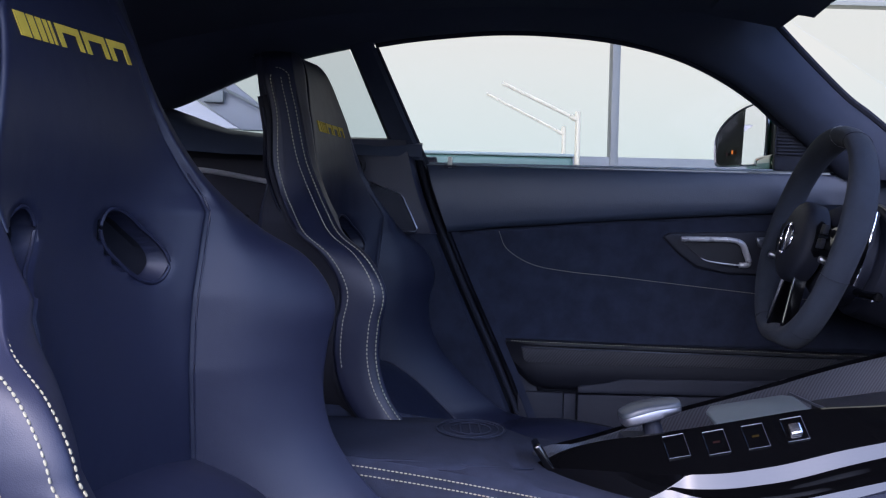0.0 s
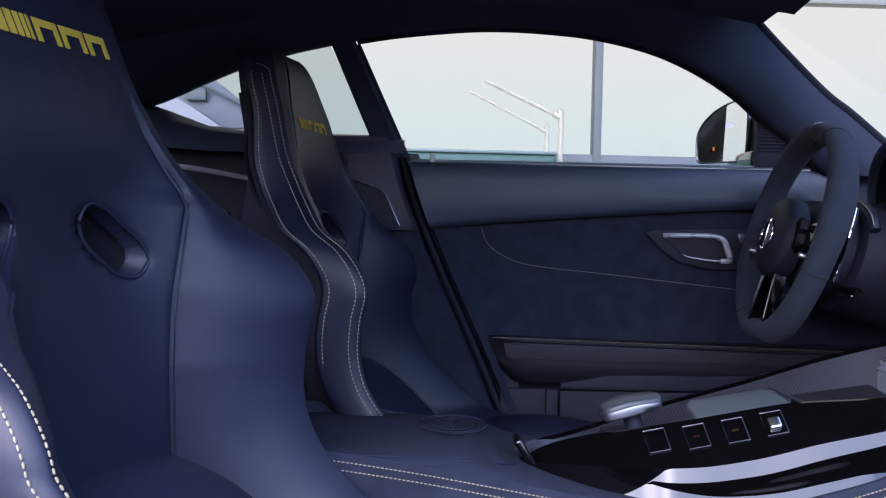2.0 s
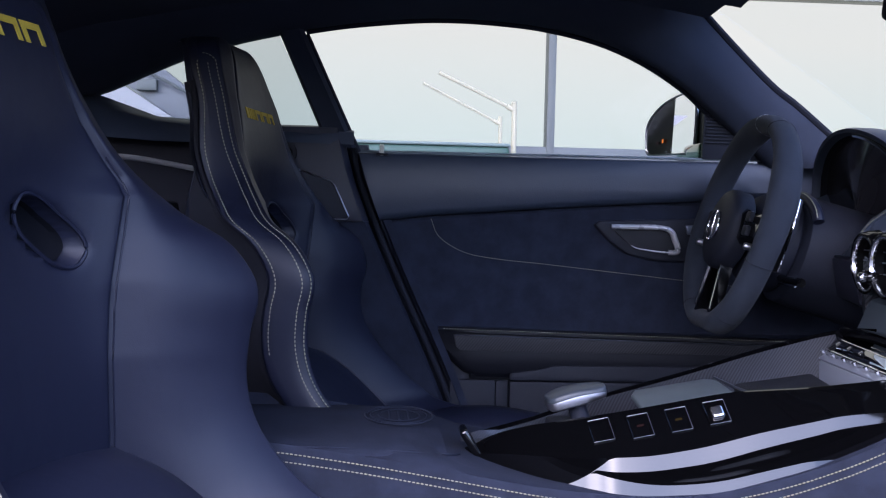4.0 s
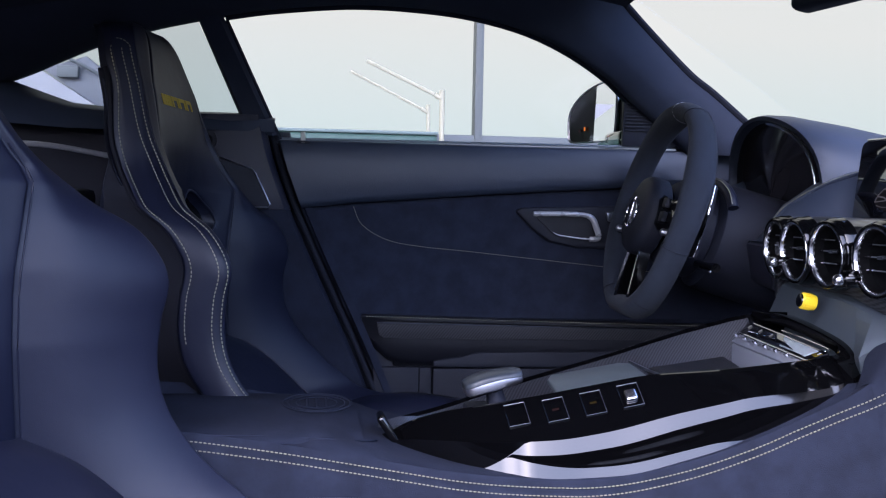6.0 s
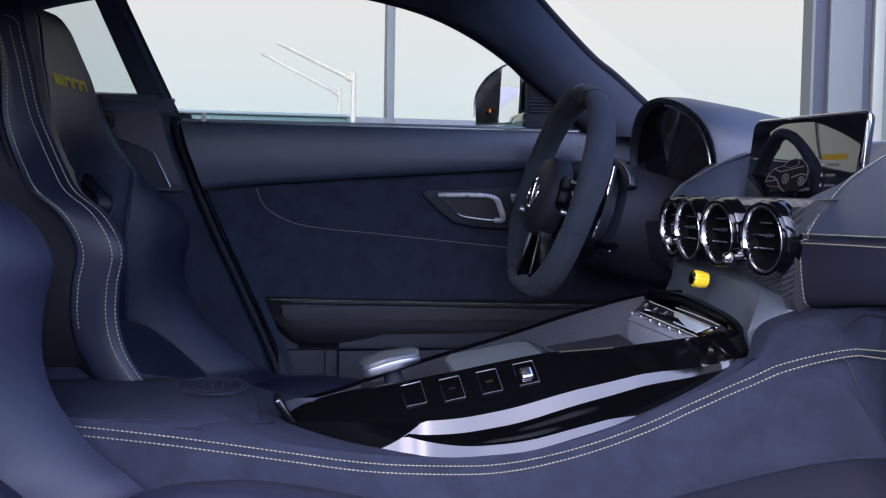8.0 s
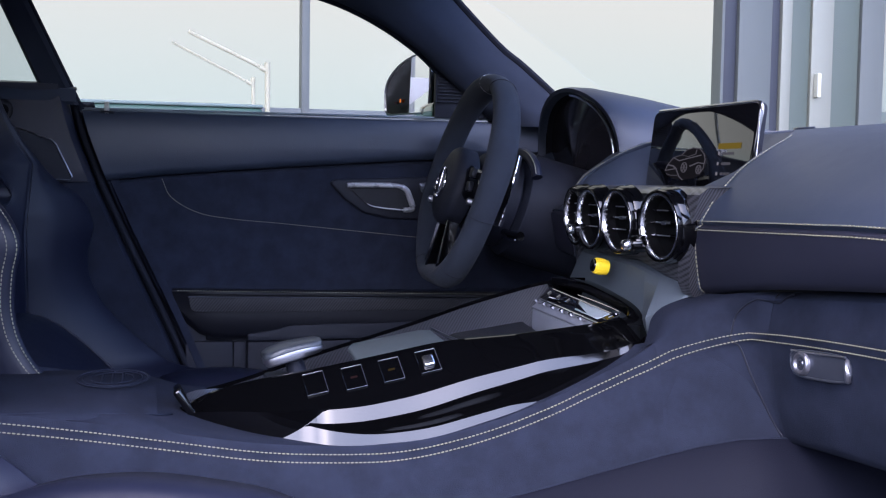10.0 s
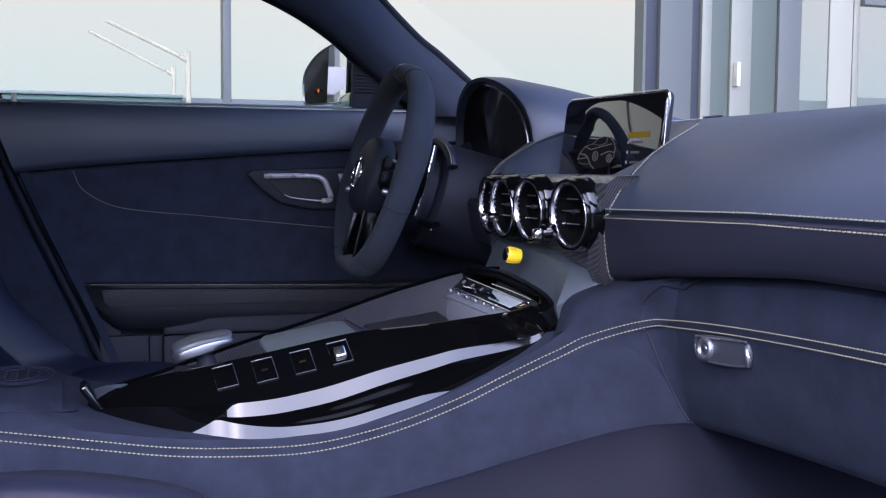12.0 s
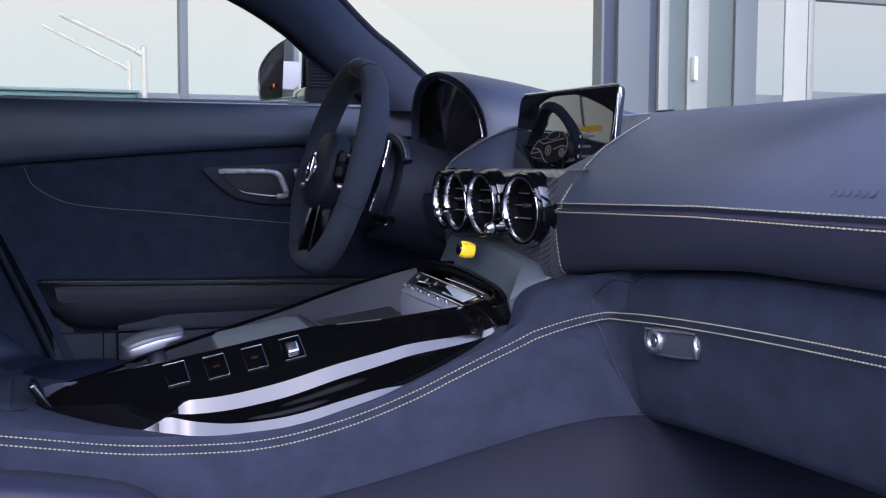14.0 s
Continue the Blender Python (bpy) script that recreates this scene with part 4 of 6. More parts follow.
part("inner_cowl", loft([arch(0.72, 1.17, -0.010, far=0.95), arch(0.74, 1.090, -0.012, far=0.955), arch(0.79, 1.079, -0.009, far=0.962)]), HOLLOW_SHADE, hood, "dark inner cowl")
part("hood", loft([arch(0.785, 1.080, -0.009, far=0.962), arch(0.80, 1.078, -0.008, far=0.964), arch(0.92, 1.067, far=0.972), arch(0.98, 1.065), arch(1.0, 1.072), arch(1.02, 1.10, 0.002), arch(1.08, 1.18, 0.02), arch(1.18, 1.30, 0.06, 0.80), arch(1.3, 1.40, 0.10, 0.80)]), LEATHER, hood, "black leather hood")
DIAL_GLASS = material("dark_dial_glass", (0.0150, 0.0142, 0.0180), 0.16, vary=0.1, spec=0.4)
part("dial_panel", loft([[q + (Vector((q.x, CY, 0.80)) - q) * f for q in arch(0.79, 1.090, -0.010, far=0.964)] for f in (0, 0.5, 0.98)]), DIAL_GLASS, hood, "dark glossy dial panel")
part("dial_foot", loft([[Vector((1.088, CY - 0.152 * math.cos(math.pi * i / 16), 0.80 - f * 0.060 * math.sin(math.pi * i / 16) ** 0.7)) for i in range(17)] for f in (-0.1, 0.5, 1.0)]), DIAL_GLASS, hood, "black lower part of the dials")
part("trim_arc", tube([p + Vector((-0.006, 0, 0.0)) for p in arch(0.76, 1.080, -0.010)[1:12]], 0.0026, 8), BRIGHT, hood, "thin bright trim")
part("lower_cowl", loft([[Vector((1.02 + 0.05 * abs(math.cos(math.pi * i / 12)), CY - 0.17 + 0.34 * i / 12, z)) for i in range(13)] for z in (0.66, 0.70, 0.735, 0.745)]), DARK, hood)

# ---- steering wheel ----
wheel = thing("steering_wheel", "black suede flat-bottomed steering wheel with dark spokes", "steering wheel", (0.884, 0.39, 0.783))
WM = pose(0.876, 0.39, 0.783, 0, 15.6, 0)


def rim_point(a, r=0.165):
    """On the rim at angle a from its top; x is the wheel's axle, towards the dashboard."""
    q = math.atan2(math.sin(a), math.cos(a))
    r *= 1 - (0.065 if q < 0 else 0.02) * math.exp(-((abs(q) - 1.95) / 0.55) ** 2)
    y, z = r * math.sin(a), r * math.cos(a)
    z = max(z, -0.158)
    return Vector((0, y, z))


rows = []
N = 96
for i in range(N + 1):
    a = 2 * math.pi * i / N
    c, nx = rim_point(a), rim_point(a + 0.02) - rim_point(a - 0.02)
    t = nx.normalized()
    out = Vector((0, t.z, -t.y))
    if out.dot(c) < 0:
        out = -out
    fat = 1.0 + 0.12 * math.cos(2 * a - 0.6) ** 4
    rows.append([WM @ (c + Vector((1, 0, 0)) * 0.0215 * fat * math.cos(b) + out * 0.0155 * fat * math.sin(b)) for b in [2 * math.pi * j / 14 for j in range(14)]])
rim = part("rim", loft(rows, ring=True), RIM_SUEDE, wheel, "black suede rim")
for a in (0.42, -0.42, 1.95, -1.95, 2.62, -2.62):
    c = rim_point(a)
    t = (rim_point(a + 0.02) - rim_point(a - 0.02)).normalized()
    out = Vector((0, t.z, -t.y))
    part("rim_seam", tube([WM @ (c + Vector((1, 0, 0)) * 0.0226 * math.cos(b) + out * 0.0166 * math.sin(b)) for b in [2 * math.pi * j / 18 for j in range(18)]], 0.0006, 5, closed=True), PLASTIC, rim)
part("rim_mark", tube([WM @ (rim_point(0) + Vector((0.0222 * math.cos(b), 0, 0.0162 * math.sin(b)))) for b in [2 * math.pi * j / 18 for j in range(18)]], 0.0006, 5, closed=True), SATIN, rim, "grey centre mark")
hubm = WM @ pose(-0.014, 0, -0.012, 0, -90, 0)
hub = part("airbag_cover", lathe([(0.0, 0.0235), (0.03, 0.0225), (0.050, 0.0195), (0.059, 0.0155), (0.0635, 0.010), (0.0645, 0.003), (0.064, -0.016), (0.058, -0.02)], hubm @ Matrix.Diagonal((1.0, 1.0, 1, 1)), 40), PLASTIC, wheel, "black leather centre pad")
part("badge_ring", tube([hubm @ Vector((0.0245 * math.cos(t), 0.0245 * math.sin(t), 0.0245)) for t in [2 * math.pi * i / 36 for i in range(36)]], 0.0018, 8, closed=True), CHROME, hub, "round chrome emblem")
bar = box(-0.024, 0.024, -0.0016, 0.0016, 0.0225, 0.0262, 0.0008)
bar.transform(hubm)
part("badge_bar", bar, CHROME, hub)
for s in (1, -1):
    rows = []
    for i in range(9):
        u = i / 8
        y = s * (0.05 + 0.105 * u)
        h = 0.030 - 0.008 * math.sin(math.pi * u)
        rows.append([WM @ Vector((dx, y, -0.005 + dz)) for dx, dz in ((-0.012 + 0.012 * u, h), (-0.020 + 0.016 * u, h * 0.7), (-0.020 + 0.016 * u, -h * 0.7), (-0.010 + 0.01 * u, -h), (0.008, -h * 0.8), (0.008, h * 0.8))])
    sp = part("spoke", loft(rows, ring=True, caps=True), VENT_BLACK, wheel, "gloss black spoke with buttons")
    for k, (uy, uz) in enumerate(((0.092, 0.010), (0.092, -0.012))):
        b = box(-0.0205, -0.012, s * uy - 0.009, s * uy + 0.009, uz - 0.008, uz + 0.008, 0.003)
        b.transform(WM)
        part("button", b, PLASTIC, sp)
    b = lathe([(0.0, 0.004), (0.004, 0.0035), (0.0055, 0.001), (0.0055, -0.01)], WM @ pose(-0.018, s * 0.118, -0.036, 0, -90, 0), 20)
    part("spoke_dial", b, SATIN, sp, "silver rotary switch")
    rows = []
    for i in range(8):
        u = i / 7
        rows.append([WM @ Vector((-0.004 + dx, s * (0.022 + 0.012 * u + dy), -0.062 - 0.092 * u)) for dx, dy in ((-0.012, -0.006), (-0.012, 0.006), (0.006, 0.006), (0.006, -0.006))])
    lo = part("lower_spoke", loft(rows, ring=True, caps=True), VENT_BLACK, wheel, "gloss black lower spoke")
    part("spoke_edge", tube([WM @ Vector((-0.017, s * (0.028 + 0.012 * u), -0.06 - 0.08 * u)) for u in (0, 0.5, 1)], 0.0016, 6), CHROME, lo, "bright edge")
    rows = []
    for i in range(10):
        a = -0.8 + 1.5 * i / 9
        c = Vector((0.040, s * (0.085 + 0.028 * math.cos(a)), 0.075 * math.sin(a) * 1.1))
        rows.append([WM @ (c + Vector((dx, s * dy, 0))) for dx, dy in ((-0.002, -0.012), (-0.002, 0.016), (0.003, 0.016), (0.003, -0.012))])
    part("shift_paddle", loft(rows, ring=True, caps=True), PLASTIC, wheel, "black shift paddle")
    part("paddle_edge", tube([r[1] for r in rows], 0.0012, 6), CHROME, wheel)
# column cover behind the wheel
colm = WM @ pose(0.0, 0, -0.012, 0, 90, 0)
col = part("column_cover", lathe([(0.050, 0.012), (0.066, 0.02), (0.074, 0.03), (0.0765, 0.05), (0.0765, 0.074), (0.073, 0.078), (0.080, 0.080), (0.087, 0.086), (0.089, 0.11), (0.090, 0.18), (0.094, 0.28)], colm @ Matrix.Diagonal((1.0, 1.0, 1, 1)), 36), PLASTIC, wheel, "soft black steering column cover")
part("collar", lathe([(0.066, 0.028), (0.072, 0.03), (0.076, 0.045), (0.071, 0.06)], colm, 36), PLASTIC, col)
for h in (0.088, 0.096):
    part("stitching", stitches([colm @ Vector((0.0890 * math.cos(a), 0.0890 * math.sin(a), h)) for a in [math.pi * (0.62 + 0.5 * i / 30) for i in range(31)]], 0.0034, 0.0013, 0.0007), THREAD, col)
BOOT = spline([(0.965, 0.400, 0.830), (0.965, 0.386, 0.831), (0.964, 0.349, 0.829), (0.963, 0.317, 0.821), (0.963, 0.294, 0.807), (0.963, 0.284, 0.791)], 26)
boot = part("leather_boot", tube(BOOT, 0.0085, 10), SEAT_LEATHER, col, "gathered leather boot")
part("boot_piping", tube([p + Vector((-0.004, -0.005, 0.006)) for p in BOOT], 0.0009, 6), THREAD, boot, "pale piping")
part("stalk", tube([WM @ Vector(p) for p in ((0.07, -0.05, -0.062), (0.068, -0.10, -0.066), (0.066, -0.15, -0.066))], [0.006, 0.0065, 0.007], 8), GLOSS, col, "gloss black stalk")
part("stalk_band", tube([WM @ Vector(p) for p in ((0.062, -0.075, -0.0715), (0.060, -0.148, -0.0735))], 0.0016, 6), CHROME, col)

# ---- centre console ----
tunnel = thing("centre_console", "suede covered centre console with armrest and yellow double stitching", "centre console", (0.5, 0, 0.3))
NEAR = [(0.30, 0.530), (0.37, 0.529), (0.417, 0.510), (0.505, 0.492), (0.602, 0.4825), (0.689, 0.487), (0.804, 0.517), (0.87, 0.544), (0.91, 0.564), (0.934, 0.577), (0.965, 0.606), (1.0, 0.648), (1.05, 0.657)]
SEAM = [(0.0, 0.540), (0.185, 0.533), (0.292, 0.518), (0.409, 0.498), (0.50, 0.482), (0.594, 0.476), (0.658, 0.4755), (0.756, 0.4955), (0.857, 0.531), (0.96, 0.588), (1.02, 0.621), (1.06, 0.624)]


def flare(x):
    u = max(0.0, (x - 0.86) / 0.16)
    return 0.078 * u ** 1.5 if u < 1 else 0.078 + 0.05 * (1 - math.exp(-(u - 1) * 2))


def console_row(x, sign):
    zn = smooth_curve(NEAR, x) if x > 0.34 else 0.530
    zs = smooth_curve(SEAM, x)
    f = flare(x)
    wide = 0.118 + 0.014 * min(1, max(0, (x - 0.1) / 0.3))
    return [(0.0, 0.534 if x < 0.36 else zn), (wide * 0.6, 0.533 if x < 0.36 else zn), (wide, zn), (wide + 0.008, zn - 0.003), (0.150 + f * 0.78, zs + 0.012 + 0.020 * min(1.0, max(0.0, (x - 0.92) / 0.08))), (0.158 + f, zs), (0.164 + f, zs - 0.012), (0.172 + f, zs - 0.05), (0.182 + f, zs - 0.11), (0.192 + f, 0.34), (0.192 + f, 0.2)]


rows = []
for i in range(70):
    x = -0.06 + 1.31 * i / 69
    sink = 0.045 * max(0.0, min(1.0, (x - 0.950) / 0.04))
    half = [(y - 0.3 * sink * (k > 3), z - sink) if k < 6 else (y, z) for k, (y, z) in enumerate(console_row(x, 1))]
    rows.append([Vector((x, y, z)) for y, z in half[::-1]] + [Vector((x, -y, z)) for y, z in half[1:]])
shell = part("console_shell", loft(rows), SUEDE, tunnel, "black suede console side")
# padded armrest lid with an embossed oval
rows = []
for i in range(26):
    u = i / 25
    x = -0.05 + 0.436 * u
    w = 0.142 - 0.035 * max(0, (u - 0.75) / 0.25) ** 2
    h = 0.5352 - 0.012 * max(0, (u - 0.80) / 0.20) ** 2
    rows.append([Vector((x, y * w, h - d)) for y, d in ((1.02, 0.030), (1.02, 0.016), (0.985, 0.006), (0.93, 0.001), (0.5, -0.001), (0, -0.0015), (-0.5, -0.001), (-0.93, 0.001), (-0.985, 0.006), (-1.02, 0.016), (-1.02, 0.030))])
lid = part("armrest_lid", loft(rows, caps=True), SUEDE, tunnel, "padded black armrest lid")
OX, OY = 0.335, 0.045
for k, r in ((1.0, 0.0016), (0.84, 0.0011), (0.60, 0.0011)):
    part("embossed_ring", tube([(OX + 0.042 * k * math.cos(a), OY + 0.062 * k * math.sin(a), 0.5383) for a in [2 * math.pi * i / 40 for i in range(40)]], r, 6, closed=True, flat=0.7), SUEDE, lid, "embossed oval ring")
for d in (-0.012, 0.0, 0.012):
    part("embossed_bar", tube([(OX + d, OY - 0.03, 0.5383), (OX + d, OY + 0.03, 0.5383)], 0.0016, 6, flat=0.5), SUEDE, lid)
part("lid_seam", tube(spline([(-0.05, -0.130, 0.5348), (0.221, -0.130, 0.5347), (0.2617, -0.130, 0.5340), (0.3085, -0.129, 0.5318), (0.35, -0.126, 0.529), (0.388, -0.105, 0.5225), (0.402, -0.079, 0.5175)], 40), 0.0012, 6), SUEDE, lid)
latch = box(-0.018, 0.018, -0.020, 0.020, -0.005, 0.005, 0.004, 3)
latch.transform(pose(0.417, -0.036, 0.524, 0, 56, 0))
part("lid_latch", latch, GLOSS, tunnel, "gloss black lid latch")

# gloss black boat-shaped tray
tray = thing("console_tray", "gloss black boat-shaped console tray with carbon fibre lining", "console", (0.7, 0, 0.5))
TOP_NEAR = [(0.400, 0.502), (0.412, 0.517), (0.43, 0.531), (0.47, 0.548), (0.5395, 0.562), (0.604, 0.574), (0.720, 0.5965), (0.811, 0.602), (0.933, 0.616), (0.99, 0.624)]
TOP_FAR = [(0.400, 0.503), (0.42, 0.515), (0.497, 0.524), (0.603, 0.556), (0.728, 0.592), (0.808, 0.619), (0.923, 0.649), (0.99, 0.653)]


def half_width(x):
    return 0.122 * (1 - (1 - min(1.0, max(0.0, (x - 0.395) / 0.23))) ** 2.2) ** 0.60


XS = [0.400, 0.404, 0.41, 0.42, 0.435, 0.455, 0.48, 0.51, 0.54, 0.58, 0.62, 0.66, 0.70, 0.74, 0.78, 0.82, 0.86, 0.89, 0.915, 0.935, 0.952, 0.966, 0.976, 0.982, 0.9855]
FINE = [a + (b - a) * k / 6 for a, b in zip(XS, XS[1:]) for k in range(6)] + [XS[-1]]


def end_round(x):
    return math.sqrt(max(0.02, 1 - max(0.0, (x - 0.938) / 0.048) ** 2))


def flank_below(x, w, zt, d, f1):
    """The flank under the rail's shoulder: a leaning strip, a hollow like a lens, and a leaning foot."""
    start = 1.02 - (1.02 - f1) * min(1.0, max(0.0, (x - 0.503) / 0.066)) ** 1.3
    tip = ease(0.528, 0.650, x) ** 0.6
    low = 0.83 + 0.22 * ease(0.78, 0.88, x)
    mid = min(0.66, max(f1 + 0.16, 0.50) + 0.14)
    top = mid - (mid - max(f1 + 0.16, 0.50)) * tip
    foot = mid + (low - mid) * tip
    start, top, foot = min(start, 0.995), min(max(top, start + 0.002), 0.997), min(max(foot, start + 0.004), 0.999)
    marks = [f1, max(f1 + 0.001, start), max(f1 + 0.004, top), max(f1 + 0.006, foot), 1.0]
    fs = [f1] + [a + (b - a) * ease(0, 1, (q + 1) / 11) for a, b in zip(marks, marks[1:]) for q in range(11)]
    deep = ease(0.0, 0.25, tip)
    lean, back = math.tan(radians(23)), math.tan(radians(-5))
    y, out = w - 0.0015, [(w - 0.0015, zt - d * f1)]
    for f0, f in zip(fs, fs[1:]):
        m = (f0 + f) / 2
        across = (m - top) / max(0.02, foot - top)
        ridge = (0.8 * math.exp(-((across - 0.42) / 0.05) ** 2) * ease(0.62, 0.70, x) * (1 - ease(0.74, 0.80, x)) + 0.7 * math.exp(-((across - 0.80) / 0.05) ** 2) * ease(0.60, 0.66, x) * (1 - ease(0.70, 0.76, x)))
        hollow = deep * (1 - ridge) if top < m < foot else 0.0
        share = 0.0 if m < start else 1 - hollow
        y += d * (f - f0) * (lean * share + back * (1 - share))
        out.append((y, zt - d * f))
    return out


def hull(side):
    top, rows = (TOP_NEAR if side < 0 else TOP_FAR), []
    for x in FINE:
        w = half_width(x) * (0.55 + 0.45 * end_round(x))
        zt, zb = smooth_curve(top, x), min(smooth_curve(NEAR, x), 0.549 + 0.5 * max(0.0, x - 0.88) if x > 0.88 else 1.0) - 0.004
        zb = min(zb, zt - 0.004)
        d = zt - zb
        if side > 0:
            inner = max(0.004, w - 0.014)
            prof = ((inner - 0.003, zt - 0.016), (inner - 0.001, zt - 0.0085), (inner + 0.001, zt - 0.0065), (inner + 0.008, zt - 0.0010), (inner + 0.010, zt - 0.001), (w - 0.001, zt - 0.006), (w, zt - 0.014), (w + 0.002, zt - d * 0.5), (w + 0.012, zb))
        else:
            inner, zt = max(0.003, w * 0.62), zt - 0.003
            e = w - inner
            fs = min(1.75, 1 + 0.9 * max(0.0, (x - 0.82) / 0.12) ** 1.5)
            g = 1 - ease(0.60, 0.86, x)
            f1 = 0.335 * fs + 0.15 * g
            prof = [(inner - 0.002, zt - 0.012), (inner, zt - 0.002), (inner + 0.002, zt), (inner + 0.005, zt - 0.001), *[(inner + 0.005 + (e - 0.0065) * q, zt - 0.001 - (d * f1 - 0.001) * q) for q in (0.3, 0.6, 0.85, 0.97)]]
            prof += flank_below(x, w, zt, d, f1)
            prof += [(prof[-1][0], zb - 0.012)]
        rows.append([Vector((x, side * y, z)) for y, z in prof])
    return rows


for s in (-1, 1):
    part("tray_rail", loft([[Vector(q) for q in r] for r in hull(s)]), GLOSS, tray, "gloss black side rail", sharp=17)
# the rim sweeps round the tray's end, from the near rail to the far one
inside = spline([(0.944, -0.0790, 0), (0.952, -0.0770, 0), (0.958, -0.072, 0), (0.961, -0.058, 0), (0.957, -0.02, 0), (0.950, 0.03, 0), (0.940, 0.08, 0), (0.925, 0.112, 0)], 40)
outside = spline([(0.950, -0.0900, 0), (0.964, -0.0900, 0), (0.974, -0.086, 0), (0.982, -0.070, 0), (0.986, -0.04, 0), (0.983, 0.02, 0), (0.972, 0.08, 0), (0.945, 0.122, 0)], 40)
rows = []
for k, (a, b) in enumerate(zip(inside, outside)):
    u = k / 39
    top = 0.6150 + 0.0345 * ease(0.05, 0.95, u) + 0.002
    fall = 0.004 * (1 - ease(0.10, 0.45, u)) + 0.002
    rows.append([Vector((q.x, q.y, z)) for q, z in ((a, top - 0.012), (a, top - 0.001), (a.lerp(b, 0.12), top), (a.lerp(b, 0.45), top - fall * 0.3), (a.lerp(b, 0.85), top - fall * 0.85), (b, top - fall - 0.003), (a.lerp(b, 1.06), top - fall - 0.008 - 0.022 * ease(0.15, 0.4, u)))])
part("end_rim", loft(rows), GLOSS, tray, "gloss black rim round the end", sharp=50)
# lining
rows = []
for x in XS[2:-6]:
    w = max(0.006, half_width(x) - 0.021)
    zn, zf = smooth_curve(TOP_NEAR, x) - 0.003, smooth_curve(TOP_FAR, x) - 0.003
    deep = 0.030 * min(1, max(0, (x - 0.43) / 0.12))
    lowest = min(zn, zf) - deep
    rows.append([Vector((x, y, z)) for y, z in ((w, zf), (w - 0.004, zf - 0.004), (w * 0.70, lowest + 0.012), (w * 0.60, lowest + 0.003), (0, lowest), (-w * 0.5, lowest), (-w * 0.70, lowest + 0.003), (-w * 0.735, zn - 0.004))])
part("carbon_lining", loft(rows), CARBON_TRAY, tray, "carbon fibre lining")
# touch pad and its rest
tp = plate([(0.612, -0.076, 0.575), (0.610, -0.030, 0.583), (0.618, -0.014, 0.586), (0.704, -0.010, 0.6005), (0.716, -0.022, 0.602), (0.722, -0.076, 0.594)], (0, 0, -0.006), 0.0028, 3)
bmesh.ops.translate(tp, verts=tp.verts, vec=(0, 0, -0.003))
part("touch_pad", tp, TOUCH, tray, "frosted glass touch pad")
cov = plate([(0.750, 0.015, 0.588), (0.745, -0.073, 0.588), (0.85, -0.073, 0.594), (0.855, 0.030, 0.601)], (0, 0, -0.02), 0.004)
part("stowage_lid", cov, ARMREST, tray, "black stowage lid")
part("lid_edge", tube([(0.736, 0.05, 0.590), (0.738, -0.03, 0.590), (0.742, -0.073, 0.590)], 0.0018, 6), GREY_METAL, tray)
# switch panel at the tray's end: lit strip, ledge with toggles, and the drop to the tray's floor
# pale silver that stands for the bright reflection on the switch strip
STRIP_REFLECTION = material("pale_strip_reflection", (0.42, 0.47, 0.50), 0.4, 0.5, vary=0.25, scale=60)
LEDGE = material("grey_satin_panel", (0.24, 0.25, 0.29), 0.36, 0.5, vary=0.1, scale=20)
TLp, TRp, BRp, BLp = Vector((0.917, 0.104, 0.640)), Vector((0.9475, -0.070, 0.619)), Vector((0.920, -0.072, 0.610)), Vector((0.899, 0.100, 0.626))
LRp, LLp = Vector((0.902, -0.073, 0.6025)), Vector((0.886, 0.096, 0.6135))
panel = part("switch_strip", plate([TLp, TRp, BRp, BLp], (0.004, 0, -0.010), 0.001), SCREEN, tray, "gloss black switch strip")
part("strip_rim", tube(spline([BRp.lerp(TRp, 0.55) + Vector((0, 0.006, 0.0012)), TRp + Vector((-0.006, -0.001, 0.001)), TRp + Vector((0.002, 0.001, 0.0014)), TRp.lerp(TLp, 0.08) + Vector((0.007, 0, 0.0016)), TRp.lerp(TLp, 0.35) + Vector((0.009, 0, 0.0016)), TRp.lerp(TLp, 0.62) + Vector((0.007, 0, 0.0012))], 30), 0.0008, 6), CHROME, panel, "chrome rim")
part("strip_line", tube([TLp.lerp(BLp, 0.12).lerp(TRp.lerp(BRp, 0.12), q) + Vector((0, 0, 0.0006)) for q in (0.1, 0.5, 0.93)], 0.0007, 6), CHROME, panel, "thin chrome line")
# the reflection on the strip's right half, put in as a pale plate
part("reflection_plate", plate([a.lerp(b, q) + Vector((0, 0, 0.0012)) for a, b, q in ((TLp.lerp(BLp, 0.2), TRp.lerp(BRp, 0.2), 0.52), (TLp.lerp(BLp, 0.2), TRp.lerp(BRp, 0.2), 0.93), (BLp.lerp(TLp, 0.12), BRp.lerp(TRp, 0.12), 0.93), (BLp.lerp(TLp, 0.12), BRp.lerp(TRp, 0.12), 0.60))], (0.001, 0, -0.003), 0.0005), STRIP_REFLECTION, panel, "pale silver plate for the strip's bright reflection")
part("ledge", plate([BLp - Vector((0, 0, 0.003)), BRp - Vector((0, 0, 0.003)), LRp, LLp], (0.004, 0, -0.008), 0.001), LEDGE, panel, "satin ledge")
part("ledge_edge", tube([BLp - Vector((0, 0, 0.001)), BRp - Vector((0, 0, 0.001))], 0.0010, 6), CHROME, panel)
part("drop", plate([LLp - Vector((0, 0, 0.003)), LRp - Vector((0, 0, 0.003)), LRp + Vector((-0.010, 0, -0.03)), LLp + Vector((-0.010, 0, -0.035))], (0.006, 0, 0), 0.001), LEDGE, panel)
